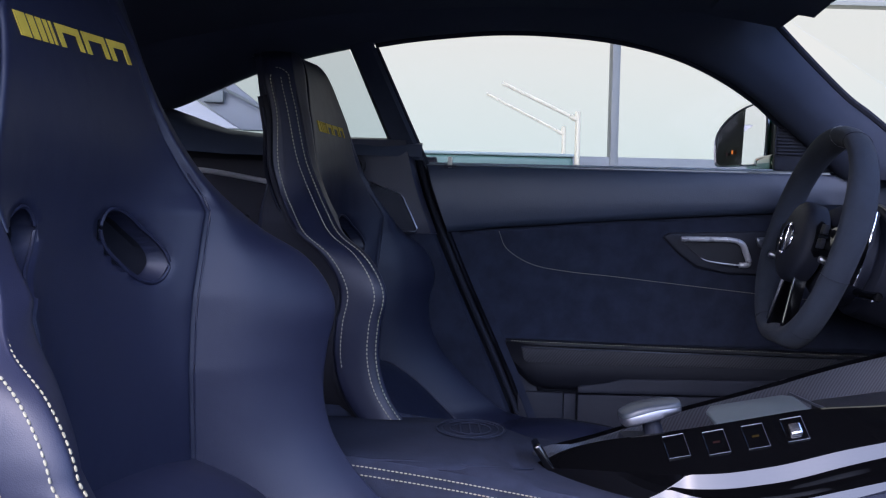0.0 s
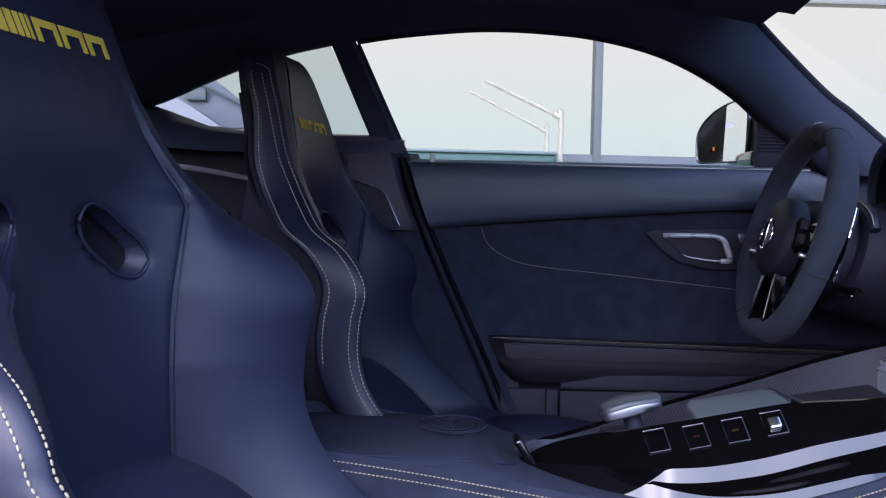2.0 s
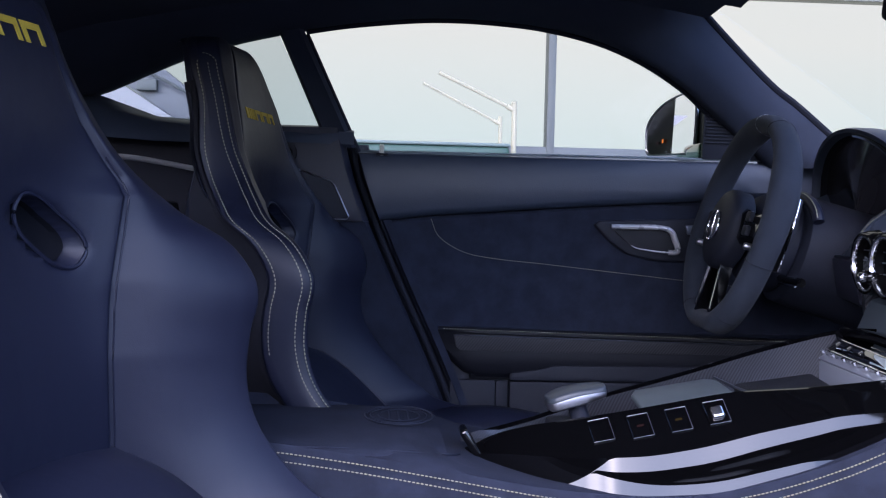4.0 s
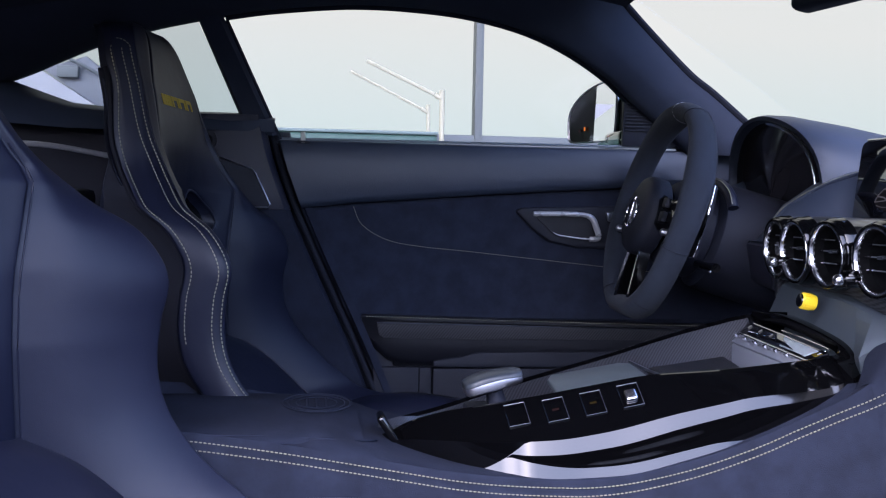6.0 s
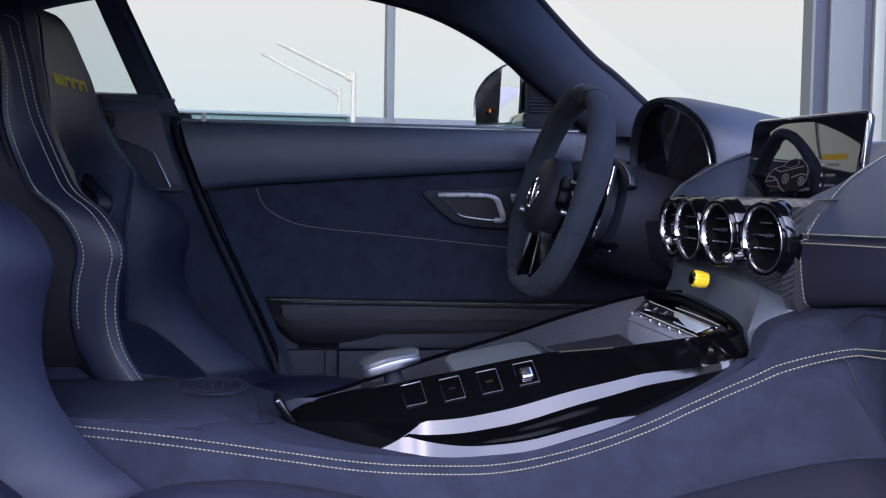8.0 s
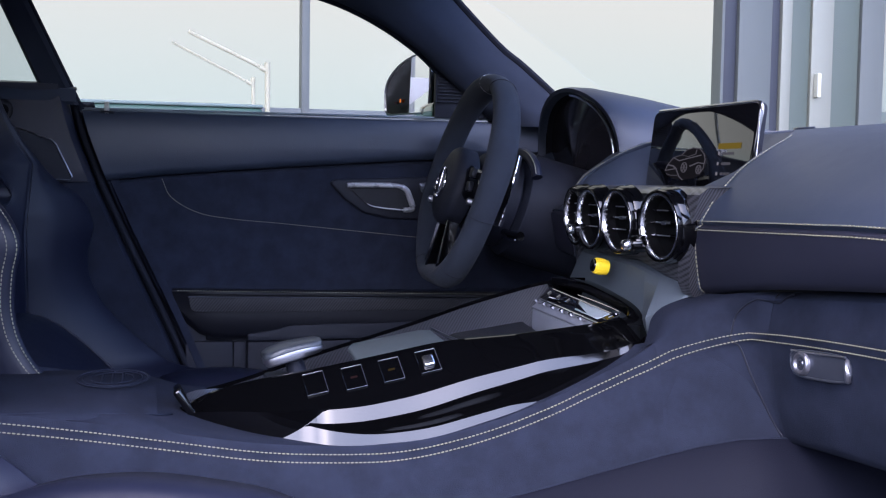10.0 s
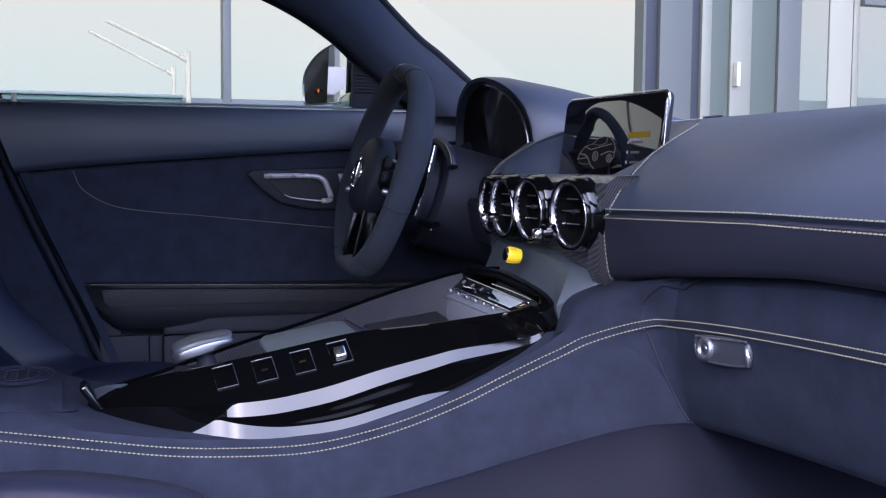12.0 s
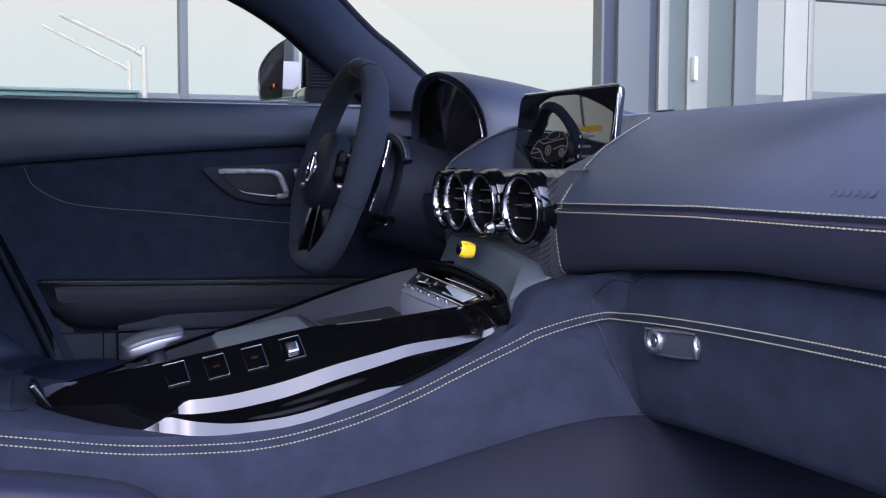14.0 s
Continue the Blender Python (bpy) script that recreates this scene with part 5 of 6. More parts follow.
for i in range(6):
    t = 0.08 + 0.155 * i
    c = LLp.lerp(LRp, t) + (BLp - LLp) * 0.45 + Vector((0, 0, 0.001))
    part("toggle", tube([c, c + Vector((-0.002, 0, 0.004))], [0.0022, 0.0034], 10), BRIGHT, panel, "small chrome toggle")
    n = LLp.lerp(LRp, t + 0.05) + (BLp - LLp) * 0.5 + Vector((0, 0, 0.0005))
    part("toggle_mark", tube([n + Vector((0.002, 0.007, 0.001)), n + Vector((-0.002, 0.0, 0)), n + Vector((0.001, -0.006, 0))], 0.0007, 5), SATIN, panel)
    s0 = BLp.lerp(BRp, t + 0.03) + (TLp - BLp) * 0.55 + Vector((0, 0, 0.0007))
    if i < 3:
        part("switch_mark", tube([s0 + Vector((0.0025, 0, 0.0015)), s0 - Vector((0.0025, 0, 0.0015))], 0.0008, 5), LIT_WHITE, panel)
# gear selector
sel = thing("gear_selector", "satin silver gear selector on a short stem in the console", "gear selector", (0.53, -0.02, 0.55))
GS = pose(0.543, -0.030, 0.5755, 0, -9, 3)


def grip_row(u, levels):
    """A section of the grip at u from -1 (rear) to 1; levels: (width factor, height) pairs from the near edge round."""
    w = 0.0245 * (1 - 0.16 * abs(u) ** 4 - 0.10 * max(0, -u) ** 2)
    return [GS @ Vector((0.0355 * u, y * w, z)) for y, z in levels]


US = [-1, -0.97, -0.9, -0.75, -0.5, -0.25, 0, 0.25, 0.5, 0.75, 0.9, 0.97, 1]
rows, cap = [], []
for u in US:
    e = math.sqrt(max(0.0, 1 - max(0, (abs(u) - 0.85) / 0.15) ** 2)) * 0.5 + 0.5
    top, waist = 0.0125 - 0.006 * max(0, -u) ** 2 - 0.001 * u * u, 0.0055 + 0.0030 * u - 0.0035 * u * u
    foot_z = waist - (0.0115 - 0.0055 * max(0, u) ** 1.5 - 0.002 * max(0, -u) ** 2) * e
    rows.append(grip_row(u, ((-1.0 * e, waist), (-1.02 * e, waist - 0.003), (-0.97 * e, foot_z + 0.0015), (-0.88 * e, foot_z), (0.7 * e, foot_z), (0.8 * e, foot_z + 0.001), (0.99 * e, waist - 0.002), (1.0 * e, waist))))
    cap.append(grip_row(u, ((-1.015 * e, waist + 0.0004), (-1.02 * e, waist + (top - waist) * 0.5), (-0.96 * e, top - 0.0012), (-0.86 * e, top), (0, top + 0.001), (0.86 * e, top), (0.96 * e, top - 0.0012), (1.02 * e, waist + (top - waist) * 0.5), (1.015 * e, waist + 0.0004))))
part("grip", loft(rows, ring=True, caps=True), SATIN, sel, "satin silver grip")
part("top_cap", loft(cap, ring=True, caps=True), material("dark_grey_grip_plastic", (0.034, 0.040, 0.048), 0.42, vary=0.1, scale=20), sel, "dark grey top")
part("stem", tube([GS @ Vector((0.0, 0, -0.004)), GS @ Vector((0.003, 0, -0.032))], [0.0105, 0.012], 14), PLASTIC, sel)
part("base", box(0.512, 0.572, -0.055, 0.005, 0.530, 0.548, 0.006), PLASTIC, sel)
# four square keys on the near rail
KEY_PLACES = (0.5620, 0.6065, 0.6505, 0.6945)
for k, x in enumerate(KEY_PLACES):
    zt, zb, w = smooth_curve(TOP_NEAR, x) - 0.003, smooth_curve(NEAR, x) - 0.004, half_width(x)
    d = zt - zb
    key = thing("console_key", "square gloss black console key with a lit mark" if 0 < k < 3 else ("square gloss black key with a silver rocker" if k == 3 else "blank square gloss black console key"), "button", (x, -w * 0.81, zt - d * 0.19), group="keys on the console rail")
    drop = d * (0.335 + 0.15 * (1 - ease(0.60, 0.86, x)))
    lean = math.degrees(math.atan2(w * 0.38, drop))
    KM = pose(x, -w * (0.62 + 0.38 * 0.40), zt - drop * 0.385, 0, -11, 0) @ pose(0, 0, 0, -lean, 0, 0)
    b = box(-0.0120, 0.0120, -0.0016, 0.006, -0.0152, 0.0152, 0.001)
    b.transform(KM)
    part("cap", b, GLOSS, key)
    part("bezel", tube([KM @ Vector((sx * 0.0122, -0.0014, sz * 0.0154)) for sx, sz in ((-1, -1), (1, -1), (1, 1), (-1, 1))], 0.0005, 5, closed=True), VENT_BLACK, key)
    # highlights on the key's edges, laid on as thin pale lines, brightest above
    part("edge_highlight", tube([KM @ Vector((sx * 0.0120, -0.0018, 0.0152)) for sx in (-1, 1)], 0.0005, 5), SATIN, key, "thin bright line for the highlight on the upper edge")
    part("edge_highlight", tube([KM @ Vector((sx * 0.0120, -0.0018, -0.0152)) for sx in (-1, 1)], 0.0004, 5), GREY_METAL, key)
    part("edge_highlight", tube([KM @ Vector((0.0121, -0.0018, sz * 0.0150)) for sz in (-1, 1)], 0.0004, 5), GREY_METAL, key)
    if k in (1, 2):
        b = box(-0.0040, 0.0040, -0.0020, -0.001, -0.0012, 0.0012, 0)
        b.transform(KM)
        part("lit_mark", b, (LIT_RED, LIT_AMBER)[k - 1], key, "small lit mark")
    if k == 3:
        b = box(-0.0075, 0.0065, -0.008, -0.001, -0.010, 0.005, 0.003, 3)
        b.transform(KM)
        part("rocker", b, BRIGHT, key, "silver rocker")
# ---- knee panel and glove box on the passenger's side ----
knee = thing("glove_box", "suede glove box panel with a satin lock handle and yellow stitching", "glove box", (1.05, -0.45, 0.5))


def knee_row(y):
    q = max(0.0, -y - 0.19)
    zt = 0.6565 + 0.036 * min(1, q / 0.35) ** 0.7
    zs = 0.6120 + 0.0225 * (1 - math.exp(-q / 0.25))
    zs += 0.005 * (1 - math.exp(-max(0.0, q - 0.1) / 0.2))
    f = min(0.011, 0.036 * (1 - math.exp(-max(0.0, q - 0.05) / 0.12)))
    return [(1.10, zt - 0.002), (1.022 + f * 1.9, zt - 0.002), (1.014 + f * 1.7, zt - 0.010), (1.016 + f, zs + 0.004), (1.020 + f, zs - 0.008), (1.024 + f, zs - 0.04), (1.032 + f, zs - 0.077), (1.040 + f, zs - 0.106), (1.046 + f, zs - 0.116), (1.06 + f, zs - 0.121), (1.25, zs - 0.12), (1.45, 0.50)]


YS = [-0.284 - 0.522 * i / 39 for i in range(40)]
kp = part("knee_panel", loft([[Vector((x, y, z)) for x, z in knee_row(y)] for y in YS]), SUEDE, knee, "black suede panel")
# rounded inner corner between the console's side and the knee panel
XA, YB = 0.945, -0.285


def console_point(x, k):
    a, b = console_row(x, -1)[int(k)], console_row(x, -1)[min(10, int(k) + 1)]
    t = k - int(k)
    return Vector((x, -(a[0] * (1 - t) + b[0] * t), a[1] * (1 - t) + b[1] * t))


def knee_point(y, k):
    x, z = knee_row(y)[k]
    return Vector((x, y, z))


def corner_line(a, b, n=26):
    """A line that leaves the console's side at its row a and runs into the knee panel's row b."""
    p, q = console_point(XA, a), knee_point(YB, b)
    tp, tq = (console_point(XA, a) - console_point(XA - 0.02, a)).normalized(), (knee_point(YB - 0.02, b) - knee_point(YB, b)).normalized()
    reach = (q - p).length * 1.05
    out = []
    for i in range(n):
        t = i / (n - 1)
        out.append(p * (2 * t ** 3 - 3 * t * t + 1) + tp * reach * (t ** 3 - 2 * t * t + t) + q * (3 * t * t - 2 * t ** 3) + tq * reach * (t ** 3 - t * t) + Vector((-0.001, -0.001, 0)) * math.sin(math.pi * t))
    return out


lines = [corner_line(a, b) for a, b in ((3, 1), (4, 2), (5, 3), (6, 4), (7, 5), (7.5, 6), (8, 7), (8.2, 8), (8.5, 9))]
first, last = lines[1][0] - (lines[0][0] + lines[2][0]) / 2, lines[1][-1] - (lines[0][-1] + lines[2][-1]) / 2
lines[0] = spline([lines[0][0]] + BORDER + [knee_point(y, 1) for y in (-0.20, -0.245, YB)], 26)
for i in range(26):
    t = i / 25
    lines[1][i] = (lines[0][i] + lines[2][i]) / 2 + first * (1 - t) ** 2 + last * t * t + Vector((-0.006, -0.002, 0.007)) * math.sin(math.pi * t) ** 2
corner_rows = [spline([line[i] for line in lines], 81) for i in range(26)]
part("rounded_corner", loft(corner_rows), SUEDE, kp, "black suede corner")


def on_corner(i, k, lift):
    """On the corner at step i along it and k down it, lifted off the surface."""
    k0, i0, i1 = min(79, max(0, int(k))), max(0, i - 1), min(25, i + 1)
    p = corner_rows[i][k0].lerp(corner_rows[i][k0 + 1], k - k0)
    n = (corner_rows[i1][k0] - corner_rows[i0][k0]).cross(corner_rows[i][k0 + 1] - corner_rows[i][k0]).normalized()
    return p + n * (lift if n.x + n.y < 0 else -lift)


# the double stitching runs on from the console's side through the corner and along the knee panel
for off, dy in ((-0.0042, -0.0016), (0.0042, 0.0016)):
    pts = []
    for i in range(110):
        x = -0.02 + 0.955 * i / 109
        pts.append(Vector((x, -(0.1595 + flare(x) + dy), smooth_curve(SEAM, x) - off)))
    for i in range(3, 21):
        step = (corner_rows[i][22] - corner_rows[i][19]).length / 3
        pts.append(on_corner(i, 20 + (off * 1.1 + 0.004 * i / 25) / step, 0.0012))
    for i in range(60):
        y = YB - 0.022 - 0.49 * i / 59
        pts.append(Vector((knee_row(y)[3][0] - 0.0015 + 0.002 * (off > 0), y, knee_row(y)[3][1] - 0.004 - off)))
    part("stitching", stitches(spline(pts, 420), 0.0034, 0.0013, 0.0008), THREAD, kp, "yellow double stitching")
seam_pts = []
for k in range(79):
    u = min(23.9, 15 + 9.0 * (max(0, k - 20) / 42) ** 1.2 + 9 * (max(0, 20 - k) / 12) ** 1.2)
    a = int(u)
    seam_pts.append(on_corner(a, k, 0.0004).lerp(on_corner(a + 1, k, 0.0004), u - a))
seam_pts = [Vector((knee_row(y)[2][0] - 0.001, y, knee_row(y)[2][1] + d)) for y, d in ((-0.325, 0.006), (-0.310, 0.002), (-0.298, -0.004))] + seam_pts[9:]
part("panel_seam", tube(seam_pts, 0.0011, 6), PLASTIC, kp)
GLOVE = [Vector(p) for p in ((1.041, -0.3065, 0.6110), (1.047, -0.4010, 0.6170), (1.048, -0.4035, 0.5895), (1.042, -0.3125, 0.5835))]
AWAY = Vector((-0.0112, -0.022, 0.003))
GLOVE = [p + AWAY for p in GLOVE]
for _ in range(4):
    GLOVE = [p for a, b in zip(GLOVE, GLOVE[1:] + GLOVE[:1]) for p in ((a.lerp(b, min(0.25, 0.008 / (b - a).length)), a.lerp(b, 1 - min(0.25, 0.008 / (b - a).length))) if _ == 0 else (a.lerp(b, 0.25), a.lerp(b, 0.75)))]
gh = part("lock_handle", plate([p - Vector((0.004, 0, 0)) for p in GLOVE], (0.03, 0, 0), 0.003, 3), GREY_METAL, kp, "satin metal lock handle")
part("handle_frame", tube([p - Vector((0.0045, 0, 0)) for p in GLOVE], 0.0013, 8, closed=True), GREY_METAL, gh, "satin frame")
part("handle_edge", tube(spline([Vector(p) + AWAY for p in ((1.0425, -0.3970, 0.6135), (1.0400, -0.4005, 0.6060), (1.0400, -0.4015, 0.598), (1.0425, -0.4000, 0.5905))], 14), [0.0012] + [0.0030] * 12 + [0.0012], 8), SATIN, gh, "bright rounded pull edge")
part("handle_lip", tube([Vector(p) + AWAY for p in ((1.0365, -0.310, 0.6098), (1.0415, -0.395, 0.6152))], 0.0012, 6), SATIN, gh, "thin bright upper lip")
LOCK_METAL = material("dull_lock_metal", (0.24, 0.24, 0.27), 0.38, 0.9, vary=0.1, scale=40)
LOCK = pose(1.0263, -0.350, 0.6015, 0, -88, 4)
lock = part("lock", lathe([(0.0068, 0.0012), (0.0078, 0.0030), (0.0094, 0.0038), (0.0110, 0.0034), (0.0122, 0.0018), (0.0126, -0.004)], LOCK, 32), LOCK_METAL, gh, "round key lock")
part("lock_face", lathe([(0.0, 0.0022), (0.0035, 0.0022), (0.0042, 0.0012), (0.0070, 0.0010), (0.0070, -0.004)], LOCK, 28), GREY_METAL, lock, "dark satin lock face")
part("key_slot", box(1.0233, 1.0243, -0.3510, -0.3490, 0.5990, 0.6040, 0), DARK, lock)
part("dash_screw", lathe([(0.0, 0.008), (0.006, 0.007), (0.009, 0.0)], pose(1.35, 0.0, 0.862), 16), SATIN, dash, "small bright sensor")

# leather lined footwell side and floor
foot = thing("footwell_lining", "smooth dark leather footwell lining beside the console", "car trim", (0.9, -0.4, 0.25))
rows = []
for i in range(30):
    x = 0.45 + 1.06 * i / 29
    zt = smooth_curve([(0.45, 0.40), (0.60, 0.425), (0.71, 0.440), (0.836, 0.465), (0.973, 0.497), (1.06, 0.507), (1.14, 0.52), (1.30, 0.53)], x)
    f = flare(min(x, 1.0))
    zt += 0.29 * f - 0.022 * ease(0.975, 1.14, x)
    rows.append([Vector((x, y, z)) for y, z in ((-0.185 - f, zt - 0.05), (-0.214 - f, zt - 0.013), (-0.221 - f, zt - 0.0085), (-0.228 - f, zt - 0.011), (-0.256 - f, zt - 0.045), (-0.30 - f * 0.7, zt - 0.10), (-0.34 - f * 0.5, 0.26), (-0.60, 0.23), (-0.64, 0.25))])
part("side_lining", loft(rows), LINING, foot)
part("edge_piping", tube([r[2] + Vector((0, 0, 0.0005)) for r in rows], 0.0009, 6), SUEDE, foot, "thin leather edge piping")

# ---- seats ----
# half widths and depths of the backrest by height: outer half width, middle of the face, bolster crest, back
BACK = [(0.36, 0.250, 0.050, 0.50, -0.07), (0.445, 0.248, 0.046, 0.36, -0.07), (0.468, 0.247, 0.045, 0.258, -0.07), (0.49, 0.245, 0.042, 0.224, -0.07), (0.52, 0.242, 0.040, 0.188, -0.07), (0.565, 0.240, 0.035, 0.154, -0.075), (0.61, 0.240, 0.030, 0.141, -0.08), (0.658, 0.243, 0.022, 0.143, -0.08), (0.694, 0.245, 0.015, 0.150, -0.085),
        (0.720, 0.243, 0.010, 0.142, -0.085), (0.750, 0.234, 0.004, 0.118, -0.085), (0.775, 0.214, 0.002, 0.080, -0.085), (0.806, 0.182, 0.003, 0.052, -0.08), (0.836, 0.163, 0.006, 0.032, -0.075), (0.874, 0.152, 0.007, 0.012, -0.07), (0.93, 0.141, 0.0, -0.012, -0.075),
        (0.98, 0.135, -0.014, -0.028, -0.08), (1.010, 0.127, -0.024, -0.036, -0.083), (1.030, 0.111, -0.034, -0.044, -0.084), (1.040, 0.082, -0.046, -0.052, -0.080), (1.043, 0.02, -0.058, -0.060, -0.072)]


def back_at(z, sink=0.0):
    """The backrest's numbers at a height, smoothly; sink: how far that bolster sits lower."""
    z = min(1.043, z + sink * min(1.0, max(0.0, (0.90 - z) / 0.10)))
    rows = [(r[0], *r[1:]) for r in BACK]
    for k in range(len(rows) - 1):
        if z <= rows[k + 1][0] or k == len(rows) - 2:
            t = min(1, max(0, (z - rows[k][0]) / (rows[k + 1][0] - rows[k][0])))
            p = [rows[max(0, k - 1)], rows[k], rows[k + 1], rows[min(len(rows) - 1, k + 2)]]
            h = p[2][0] - p[1][0]
            out = []
            for c in range(1, 5):
                m1 = (p[2][c] - p[0][c]) / max(1e-6, p[2][0] - p[0][0]) * h
                m2 = (p[3][c] - p[1][c]) / max(1e-6, p[3][0] - p[1][0]) * h
                out.append((2 * t ** 3 - 3 * t ** 2 + 1) * p[1][c] + (t ** 3 - 2 * t ** 2 + t) * m1 + (-2 * t ** 3 + 3 * t ** 2) * p[2][c] + (t ** 3 - t ** 2) * m2)
            return out


def bolster(z, sink, trim, crest=0.0):
    """Half width and crest of a bolster that sits lower (sink) or stands out less (trim)."""
    w, xc, c, xb = back_at(z, sink)
    if sink > 0:
        zz = z + sink
        c = max(c, 0.150 + (0.70 - zz) * 0.8) if zz < 0.70 else c
    u = min(1.0, max(0.0, (z - 0.86) / 0.10))
    return w, c + crest * u * u * (3 - 2 * u) - trim * math.sin(math.pi * min(1.0, max(0.0, (z - 0.52) / 0.30))) ** 1.5


def tuck(z):
    """The widest share of the half width that the middle panel takes."""
    return smooth_curve([(0.36, 0.72), (0.76, 0.72), (0.80, 0.80), (0.835, 0.90), (0.865, 0.84), (0.91, 0.72), (1.05, 0.72)], z)


def seam_at(z):
    """Half width at which the middle panel meets the bolster."""
    return curve([(0.36, 0.156), (0.56, 0.136), (0.65, 0.129), (0.72, 0.132), (0.78, 0.142), (0.812, 0.148), (0.84, 0.149), (0.875, 0.130), (0.95, 0.10), (1.04, 0.04)], z)


def seam_depth(z):
    """How far forward the seam between middle panel and bolster lies."""
    w, xc, c, xb = back_at(z)
    full = curve([(0.36, 0.050), (0.57, 0.046), (0.70, 0.046), (0.76, 0.050), (0.80, 0.052), (0.83, 0.034), (0.87, 0.016), (0.93, 0.002), (0.98, -0.014), (1.043, -0.058)], z)
    return max(full, xc + 0.002)


def side_depth(z):
    """How deep the seat's flank is from its crest."""
    u = min(1.0, max(0.0, (z - 0.82) / 0.14))
    return 0.058 - 0.020 * u * u * (3 - 2 * u)


def sunk(z, sink):
    return min(1.043, z + max(0.0, sink) * min(1.0, max(0.0, (0.90 - z) / 0.10)))


def half_section(z, sink, trim=0.0, crest=0.0):
    w, xc, c, xb = back_at(z)
    if sink or trim or crest:
        w, c = bolster(z, sink, trim, crest)
    zq, sd = sunk(z, sink), side_depth(z)
    ws, sx = min(seam_at(zq), w * tuck(z)), max(xc + 0.002, seam_depth(zq) - back_at(zq)[1] + xc)
    up, rise = c - sx, sx - xc
    face = [(0.0, xc), (ws * 0.3, xc + rise * 0.04), (ws * 0.6, xc + rise * 0.26), (ws * 0.8, xc + rise * 0.58), (ws * 0.95, xc + rise * 0.92), (ws * 0.985, sx - 0.0030), (ws * 1.01, sx - 0.0028), (ws + (w - ws) * 0.25, sx + 0.004 + up * 0.36),
            (ws + (w - ws) * 0.50, sx + 0.004 + up * 0.65), (ws + (w - ws) * 0.72, sx + 0.003 + up * 0.85), (ws + (w - ws) * 0.88, sx + 0.002 + up * 0.96), (w - 0.006, c - 0.001), (w + 0.001, c - 0.011), (w + 0.004, c - 0.026), (w + 0.004, c - sd + 0.012), (w + 0.001, c - sd)]
    half = [(p.x, p.y) for p in spline([(*q, 0) for q in face], 66)]
    half = [(y, x - belt_dent(y - (0.028 if sink > 0 else 0.0), z)) for y, x in half]
    half += [(w - 0.005, c - sd - 0.006), (w - 0.02, c - sd - 0.012), (ws + (w - ws) * 0.55, min(c - sd - 0.016, sx + up * 0.55 - 0.062)), (ws, min(sx - 0.07, xc - 0.055)), (ws * 0.6, min(xb, xc - 0.06)), (0.0, min(xb, xc - 0.065))]
    return half


def back_section(z, sink, trim, lift=0.0, crest=0.0):
    return [Vector((x, y, z)) for y, x in half_section(z, lift, trim)] + [Vector((x, -y, z)) for y, x in half_section(z, sink, 0.0, crest)[-2:0:-1]]


BELT_Y, BELT_Z, BELT_U, BELT_V, BELT_TURN = 0.073, 0.768, 0.037, 0.0185, -38


def belt_place(y, z):
    """Place across and along the slanting belt opening, in its half sizes."""
    a = radians(BELT_TURN)
    u, v = y - BELT_Y, z - BELT_Z
    return (u * math.cos(a) + v * math.sin(a)) / BELT_U, (-u * math.sin(a) + v * math.cos(a)) / BELT_V


def belt_dent(y, z):
    u, v = belt_place(y, z)
    r = (abs(u) ** 2.6 + abs(v) ** 2.6) ** (1 / 2.6)
    t = min(1.0, max(0.0, (1.18 - r) / 0.34))
    return 0.046 * t * t * (3 - 2 * t)


CUSHION = [(0.03, 0.574), (0.06, 0.567), (0.10, 0.548), (0.15, 0.505), (0.20, 0.455), (0.32, 0.428), (0.50, 0.416), (0.54, 0.395)]


def cushion_section(x, thigh=0.0):
    zc = smooth_curve(CUSHION, x)
    zb = smooth_curve([(0.03, 0.545), (0.10, 0.52), (0.16, 0.485), (0.20, 0.475), (0.27, 0.498), (0.35, 0.503), (0.47, 0.488), (0.51, 0.470), (0.54, 0.42)], x) - thigh
    w = curve([(0.03, 0.235), (0.2, 0.252), (0.4, 0.262), (0.50, 0.255), (0.54, 0.235)], x)
    ws = 0.146
    half = [(0, zc), (ws * 0.6, zc - 0.001), (ws * 0.93, zc - 0.004), (ws, zc - 0.008), (ws + 0.014, zc * 0.6 + zb * 0.4), (ws + 0.032, zb - 0.008), (ws + 0.055, zb), (w - 0.020, zb - 0.004), (w - 0.004, zb - 0.022), (w, zb - 0.05), (w - 0.02, 0.36), (w - 0.06, 0.30), (0, 0.29)]
    return [Vector((x, y, z)) for y, z in half] + [Vector((x, -y, z)) for y, z in half[-2:0:-1]]


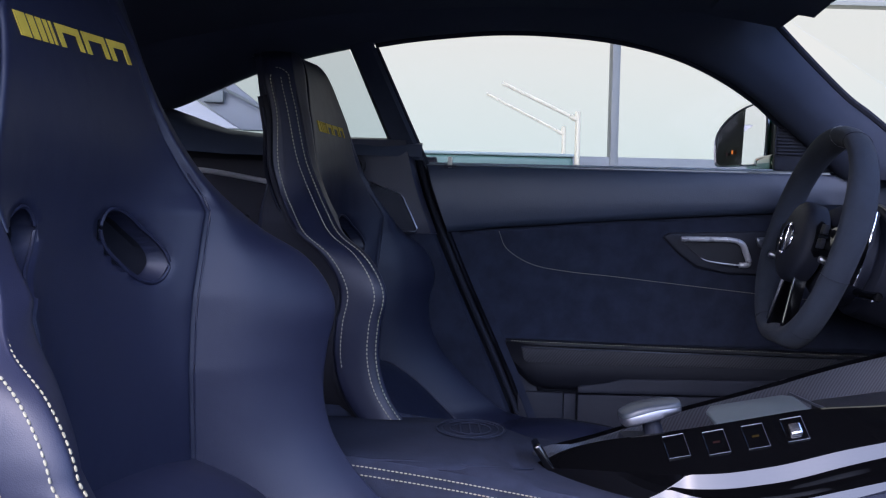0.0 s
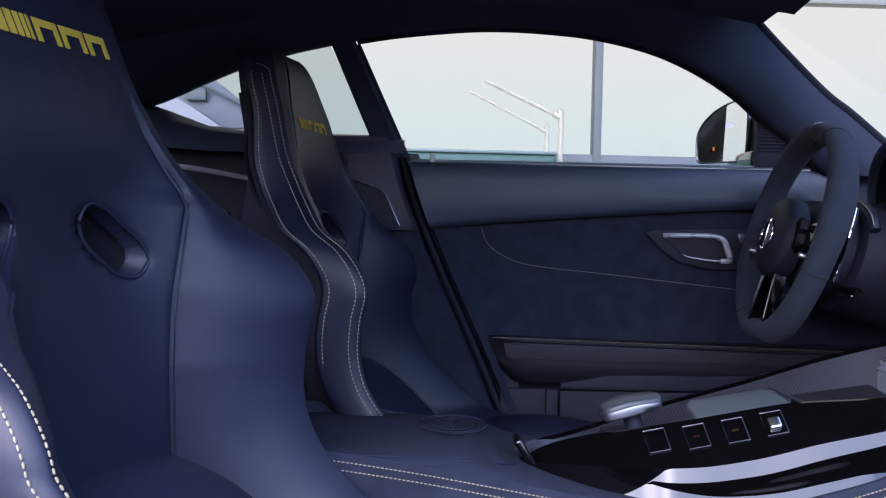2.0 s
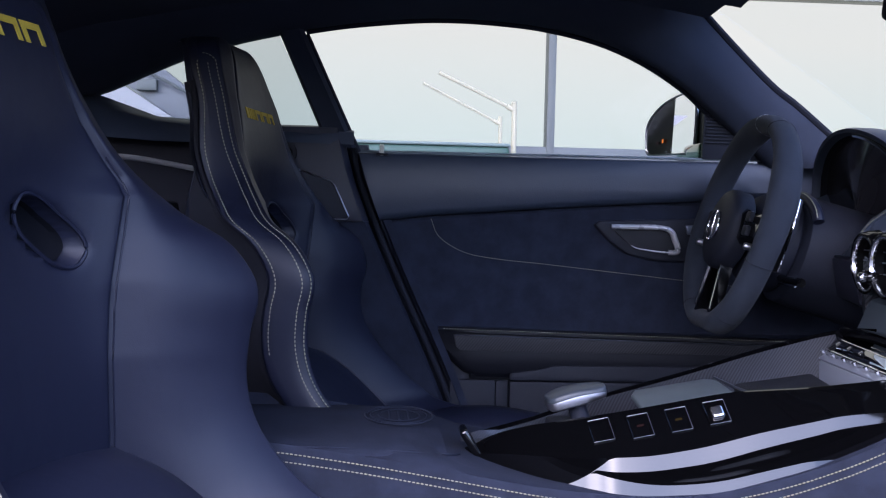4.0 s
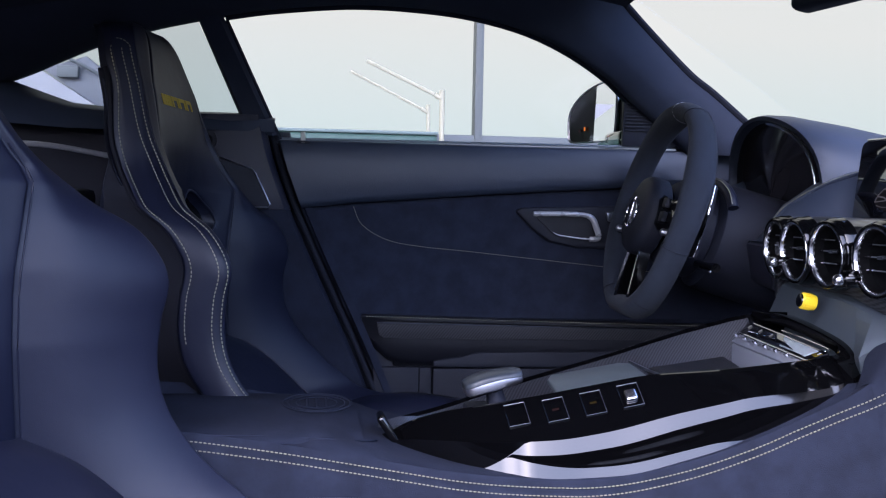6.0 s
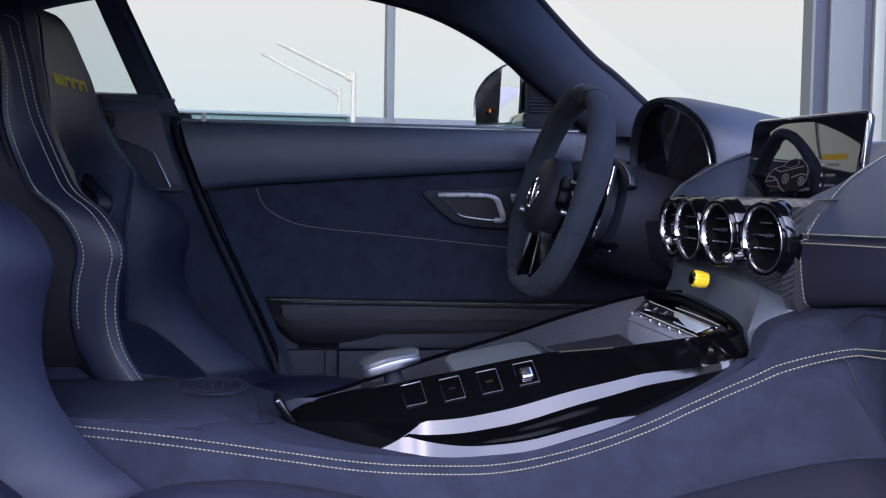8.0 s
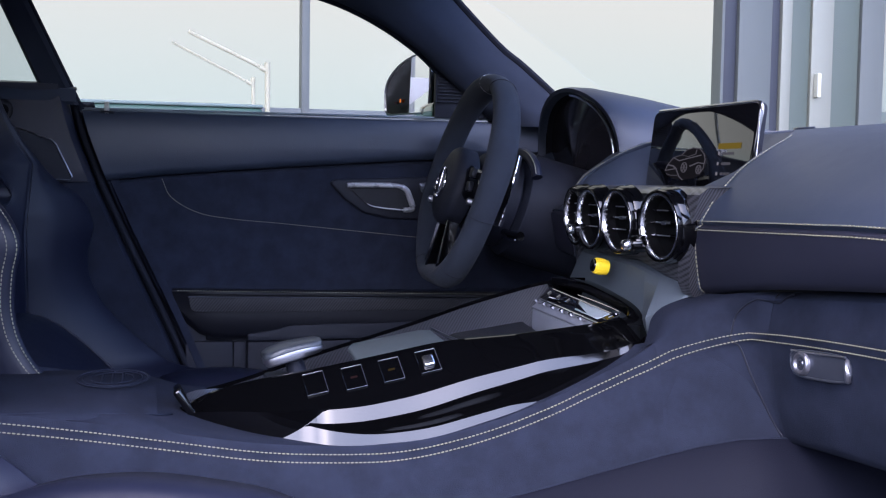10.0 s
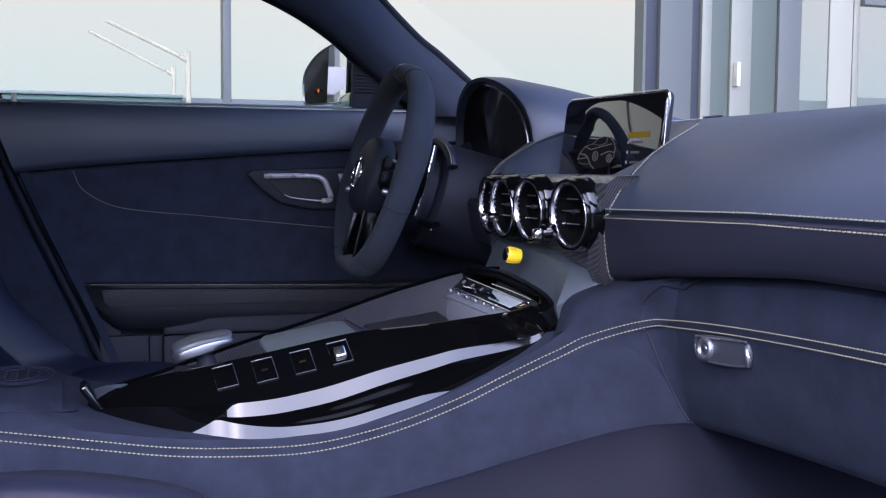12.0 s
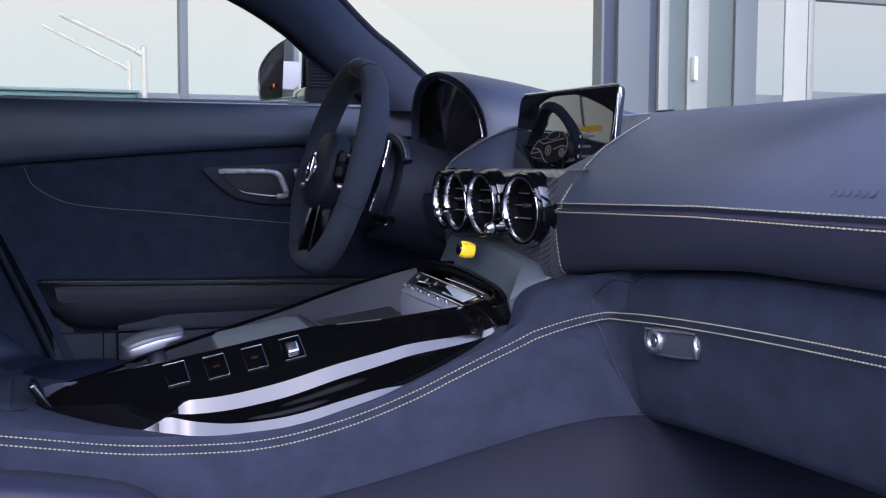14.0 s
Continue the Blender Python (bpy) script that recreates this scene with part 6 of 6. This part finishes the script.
def build_seat(label, sink=0.0, trim=0.0, lift=0.0, mark=0.941, mark_size=1.0, crest=0.0, thigh=0.0):
    seat = thing("sports_seat", label, "car seat", (0, 0, 0), group="front seats")
    zs = [0.36 + 0.683 * i / 149 for i in range(150)]
    backrest = part("backrest", loft([back_section(z, sink, trim, lift, crest) for z in zs], ring=True, caps=True), SEAT_LEATHER, seat, "smooth black leather backrest", sharp=70)
    part("cushion", loft([cushion_section(0.03 + 0.51 * i / 29, thigh) for i in range(30)], ring=True, caps=True), SEAT_LEATHER, seat, "black leather seat cushion", sharp=70)
    for s in (1, -1):
        pts = []
        for i in range(40):
            z = 0.555 + 0.282 * i / 39
            w = bolster(z, sink if s < 0 else lift, 0)[0]
            pts.append(Vector((seam_depth(z) + 0.0002, s * (min(seam_at(z), w * tuck(z)) + 0.003), z)))
        if s > 0 or not sink:
            part("seam_piping", tube(pts, 0.0010, 6), SEAT_LEATHER, backrest)

        def side(z, d, e=0.0035):
            w, c = bolster(z, sink if s < 0 else lift, trim if s > 0 else 0.0, crest if s < 0 else 0.0)
            return Vector((c - d, s * (w + e - 0.001), z))
        first = (-0.0004, -0.0095) if sink and s < 0 else (0.0035, -0.0008)
        rows_a = [side(0.40 + 0.60 * i / 119, *first) for i in range(120)]
        rows_b = [side(0.40 + 0.60 * i / 119, 0.0105 if sink and s < 0 else 0.0145, 0.0030) for i in range(120)]
        rows_c = [side(0.60 + 0.395 * i / 89, side_depth(0.60 + 0.395 * i / 89) - 0.008, 0.0045) for i in range(90)]
        shell = []
        for i in range(44):
            z = 0.42 + 0.55 * i / 43
            w, c = bolster(z, sink if s < 0 else lift, trim if s > 0 else 0.0, crest if s < 0 else 0.0)
            _, xc, _, xb = back_at(z)
            ws, sx = min(seam_at(z), w * tuck(z)), seam_depth(z)
            up, sd = c - sx, side_depth(z)
            shell.append([Vector((x, s * y, z)) for y, x in ((w + 0.0020, c - sd - 0.0025), (w - 0.0045, c - sd - 0.009), (w - 0.018, c - sd - 0.016), (ws + (w - ws) * 0.55, min(c - sd - 0.020, sx + up * 0.55 - 0.066)), (ws, min(sx - 0.07, xc - 0.055) - 0.004), (0.0, min(xb, xc - 0.065) - 0.004))])
        part("back_shell", loft(shell), DARK, backrest, "black plastic back shell")
        arc_top = spline([rows_a[-1], side(1.007, 0.010), side(1.009, 0.022), rows_c[-1]], 12)
        for path in (rows_a + arc_top, rows_b, rows_c) if s < 0 else ():
            part("stitching", stitches(path, 0.0040, 0.0015, 0.0009), THREAD, backrest, "pale yellow stitching")
        # belt opening: a piped rim round a hollow whose shade is painted near black
        def on_face(y, z, lift):
            w, xc, c, xb = back_at(z)
            zq = sunk(z, sink if s < 0 else 0.0)
            ws, sx = min(seam_at(zq), w * tuck(z)), max(xc + 0.002, seam_depth(zq) - back_at(zq)[1] + xc)
            q = min(1.0, y / ws)
            return Vector((xc + (sx - xc) * curve([(0, 0), (0.3, 0.04), (0.6, 0.26), (0.8, 0.58), (0.95, 0.94), (1, 1)], q) + lift, s * y, z))
        loop, belt_y = [], BELT_Y + (0.028 if sink and s < 0 else 0.0)
        for i in range(40):
            t = 2 * math.pi * i / 40
            u = math.copysign(abs(math.cos(t)) ** 0.77, math.cos(t))
            v = math.copysign(abs(math.sin(t)) ** 0.77, math.sin(t))
            a = radians(BELT_TURN)
            loop.append((belt_y + u * BELT_U * math.cos(a) - v * BELT_V * math.sin(a), BELT_Z + u * BELT_U * math.sin(a) + v * BELT_V * math.cos(a)))
        hole = part("belt_opening", tube([on_face(belt_y + (y - belt_y) * 1.14, BELT_Z + (z - BELT_Z) * 1.14, -0.0012) for y, z in loop], 0.0020, 6, closed=True), SEAT_LEATHER, backrest, "piped belt opening")
        part("belt_shade", loft([[on_face(belt_y + (y - belt_y) * k, BELT_Z + (z - BELT_Z) * k, d) for y, z in loop] for k, d in ((0.97, -0.018), (0.90, -0.024), (0.5, -0.027), (0.03, -0.028))], ring=True), HOLLOW_SHADE, hole, "black sheet painted as the opening's shade")
        pts = [Vector((x, s * 0.147, smooth_curve(CUSHION, x) - 0.006)) for x in [0.05 + 0.45 * i / 20 for i in range(21)]]
        if not sink:
            part("cushion_seam", tube(pts, 0.0016, 6), SEAT_LEATHER, backrest)
    # embroidered bars and plain blocks on the headrest
    LZ, LH = mark, 0.0092 * mark_size


    def emblem(name, pts):
        """A flat patch on the headrest: (y, height from 0 to 1) pairs, leaning."""
        out = []
        for y, h in pts:
            z = LZ - LH + 2 * LH * h
            y = (y + 0.006 * (0.5 - h)) * mark_size
            w, xc, c, xb = back_at(z)
            q = min(1.0, abs(y) / min(seam_at(z), w * tuck(z)))
            out.append(Vector((xc + (seam_depth(z) - xc) * curve([(0, 0), (0.3, 0.04), (0.6, 0.26), (0.8, 0.58), (0.95, 0.94), (1, 1)], q) + 0.0002, y, z)))
        part(name, plate(out, (0.0009, 0, 0), 0), EMBROIDERY, backrest, "yellow embroidered shape")


    y = -0.083
    for w in (0.0145, 0.0085, 0.0065, 0.0045, 0.003):
        emblem("emblem_bar", [(y, 0), (y + w, 0), (y + w, 1), (y, 1)])
        y += w + 0.0035
    for a, b in ((-0.026, 0.008), (0.013, 0.048), (0.053, 0.083)):
        t = 0.0065
        emblem("emblem_block", [(a, 0), (a + t, 0), (a + t, 0.66), (b - t, 0.66), (b - t, 0), (b, 0), (b, 1), (a, 1)])
    return seat


SEAT_TURN = -11
far_seat = build_seat("black leather bucket seat with yellow stitching behind the steering wheel", 0.0, 0.028, 0.0, 0.932, 0.84, 0.010, 0.035)
far_seat.matrix_basis = pose(0.122, 0.378, 0, 0, 0, SEAT_TURN)
seat = build_seat("black leather bucket seat with yellow stitching beside the open side", 0.066, 0.0, -0.010)
seat.matrix_basis = pose(-0.019, -0.400, 0, 0, 0, SEAT_TURN - 3)

# ---- interior mirror ----
im = thing("rear_view_mirror", "dark interior rear view mirror hanging at the windscreen", "mirror", (0.98, 0, 1.07))
b = box(-0.018, 0.018, -0.115, 0.115, -0.035, 0.035, 0.014, 4)
b.transform(pose(1.0, -0.01, 1.090, 0, 8, 12))
part("housing", b, PLASTIC, im)
part("stem", tube([(0.99, 0, 1.10), (1.03, 0, 1.14), (1.05, 0, 1.155)], 0.012, 8), PLASTIC, im)
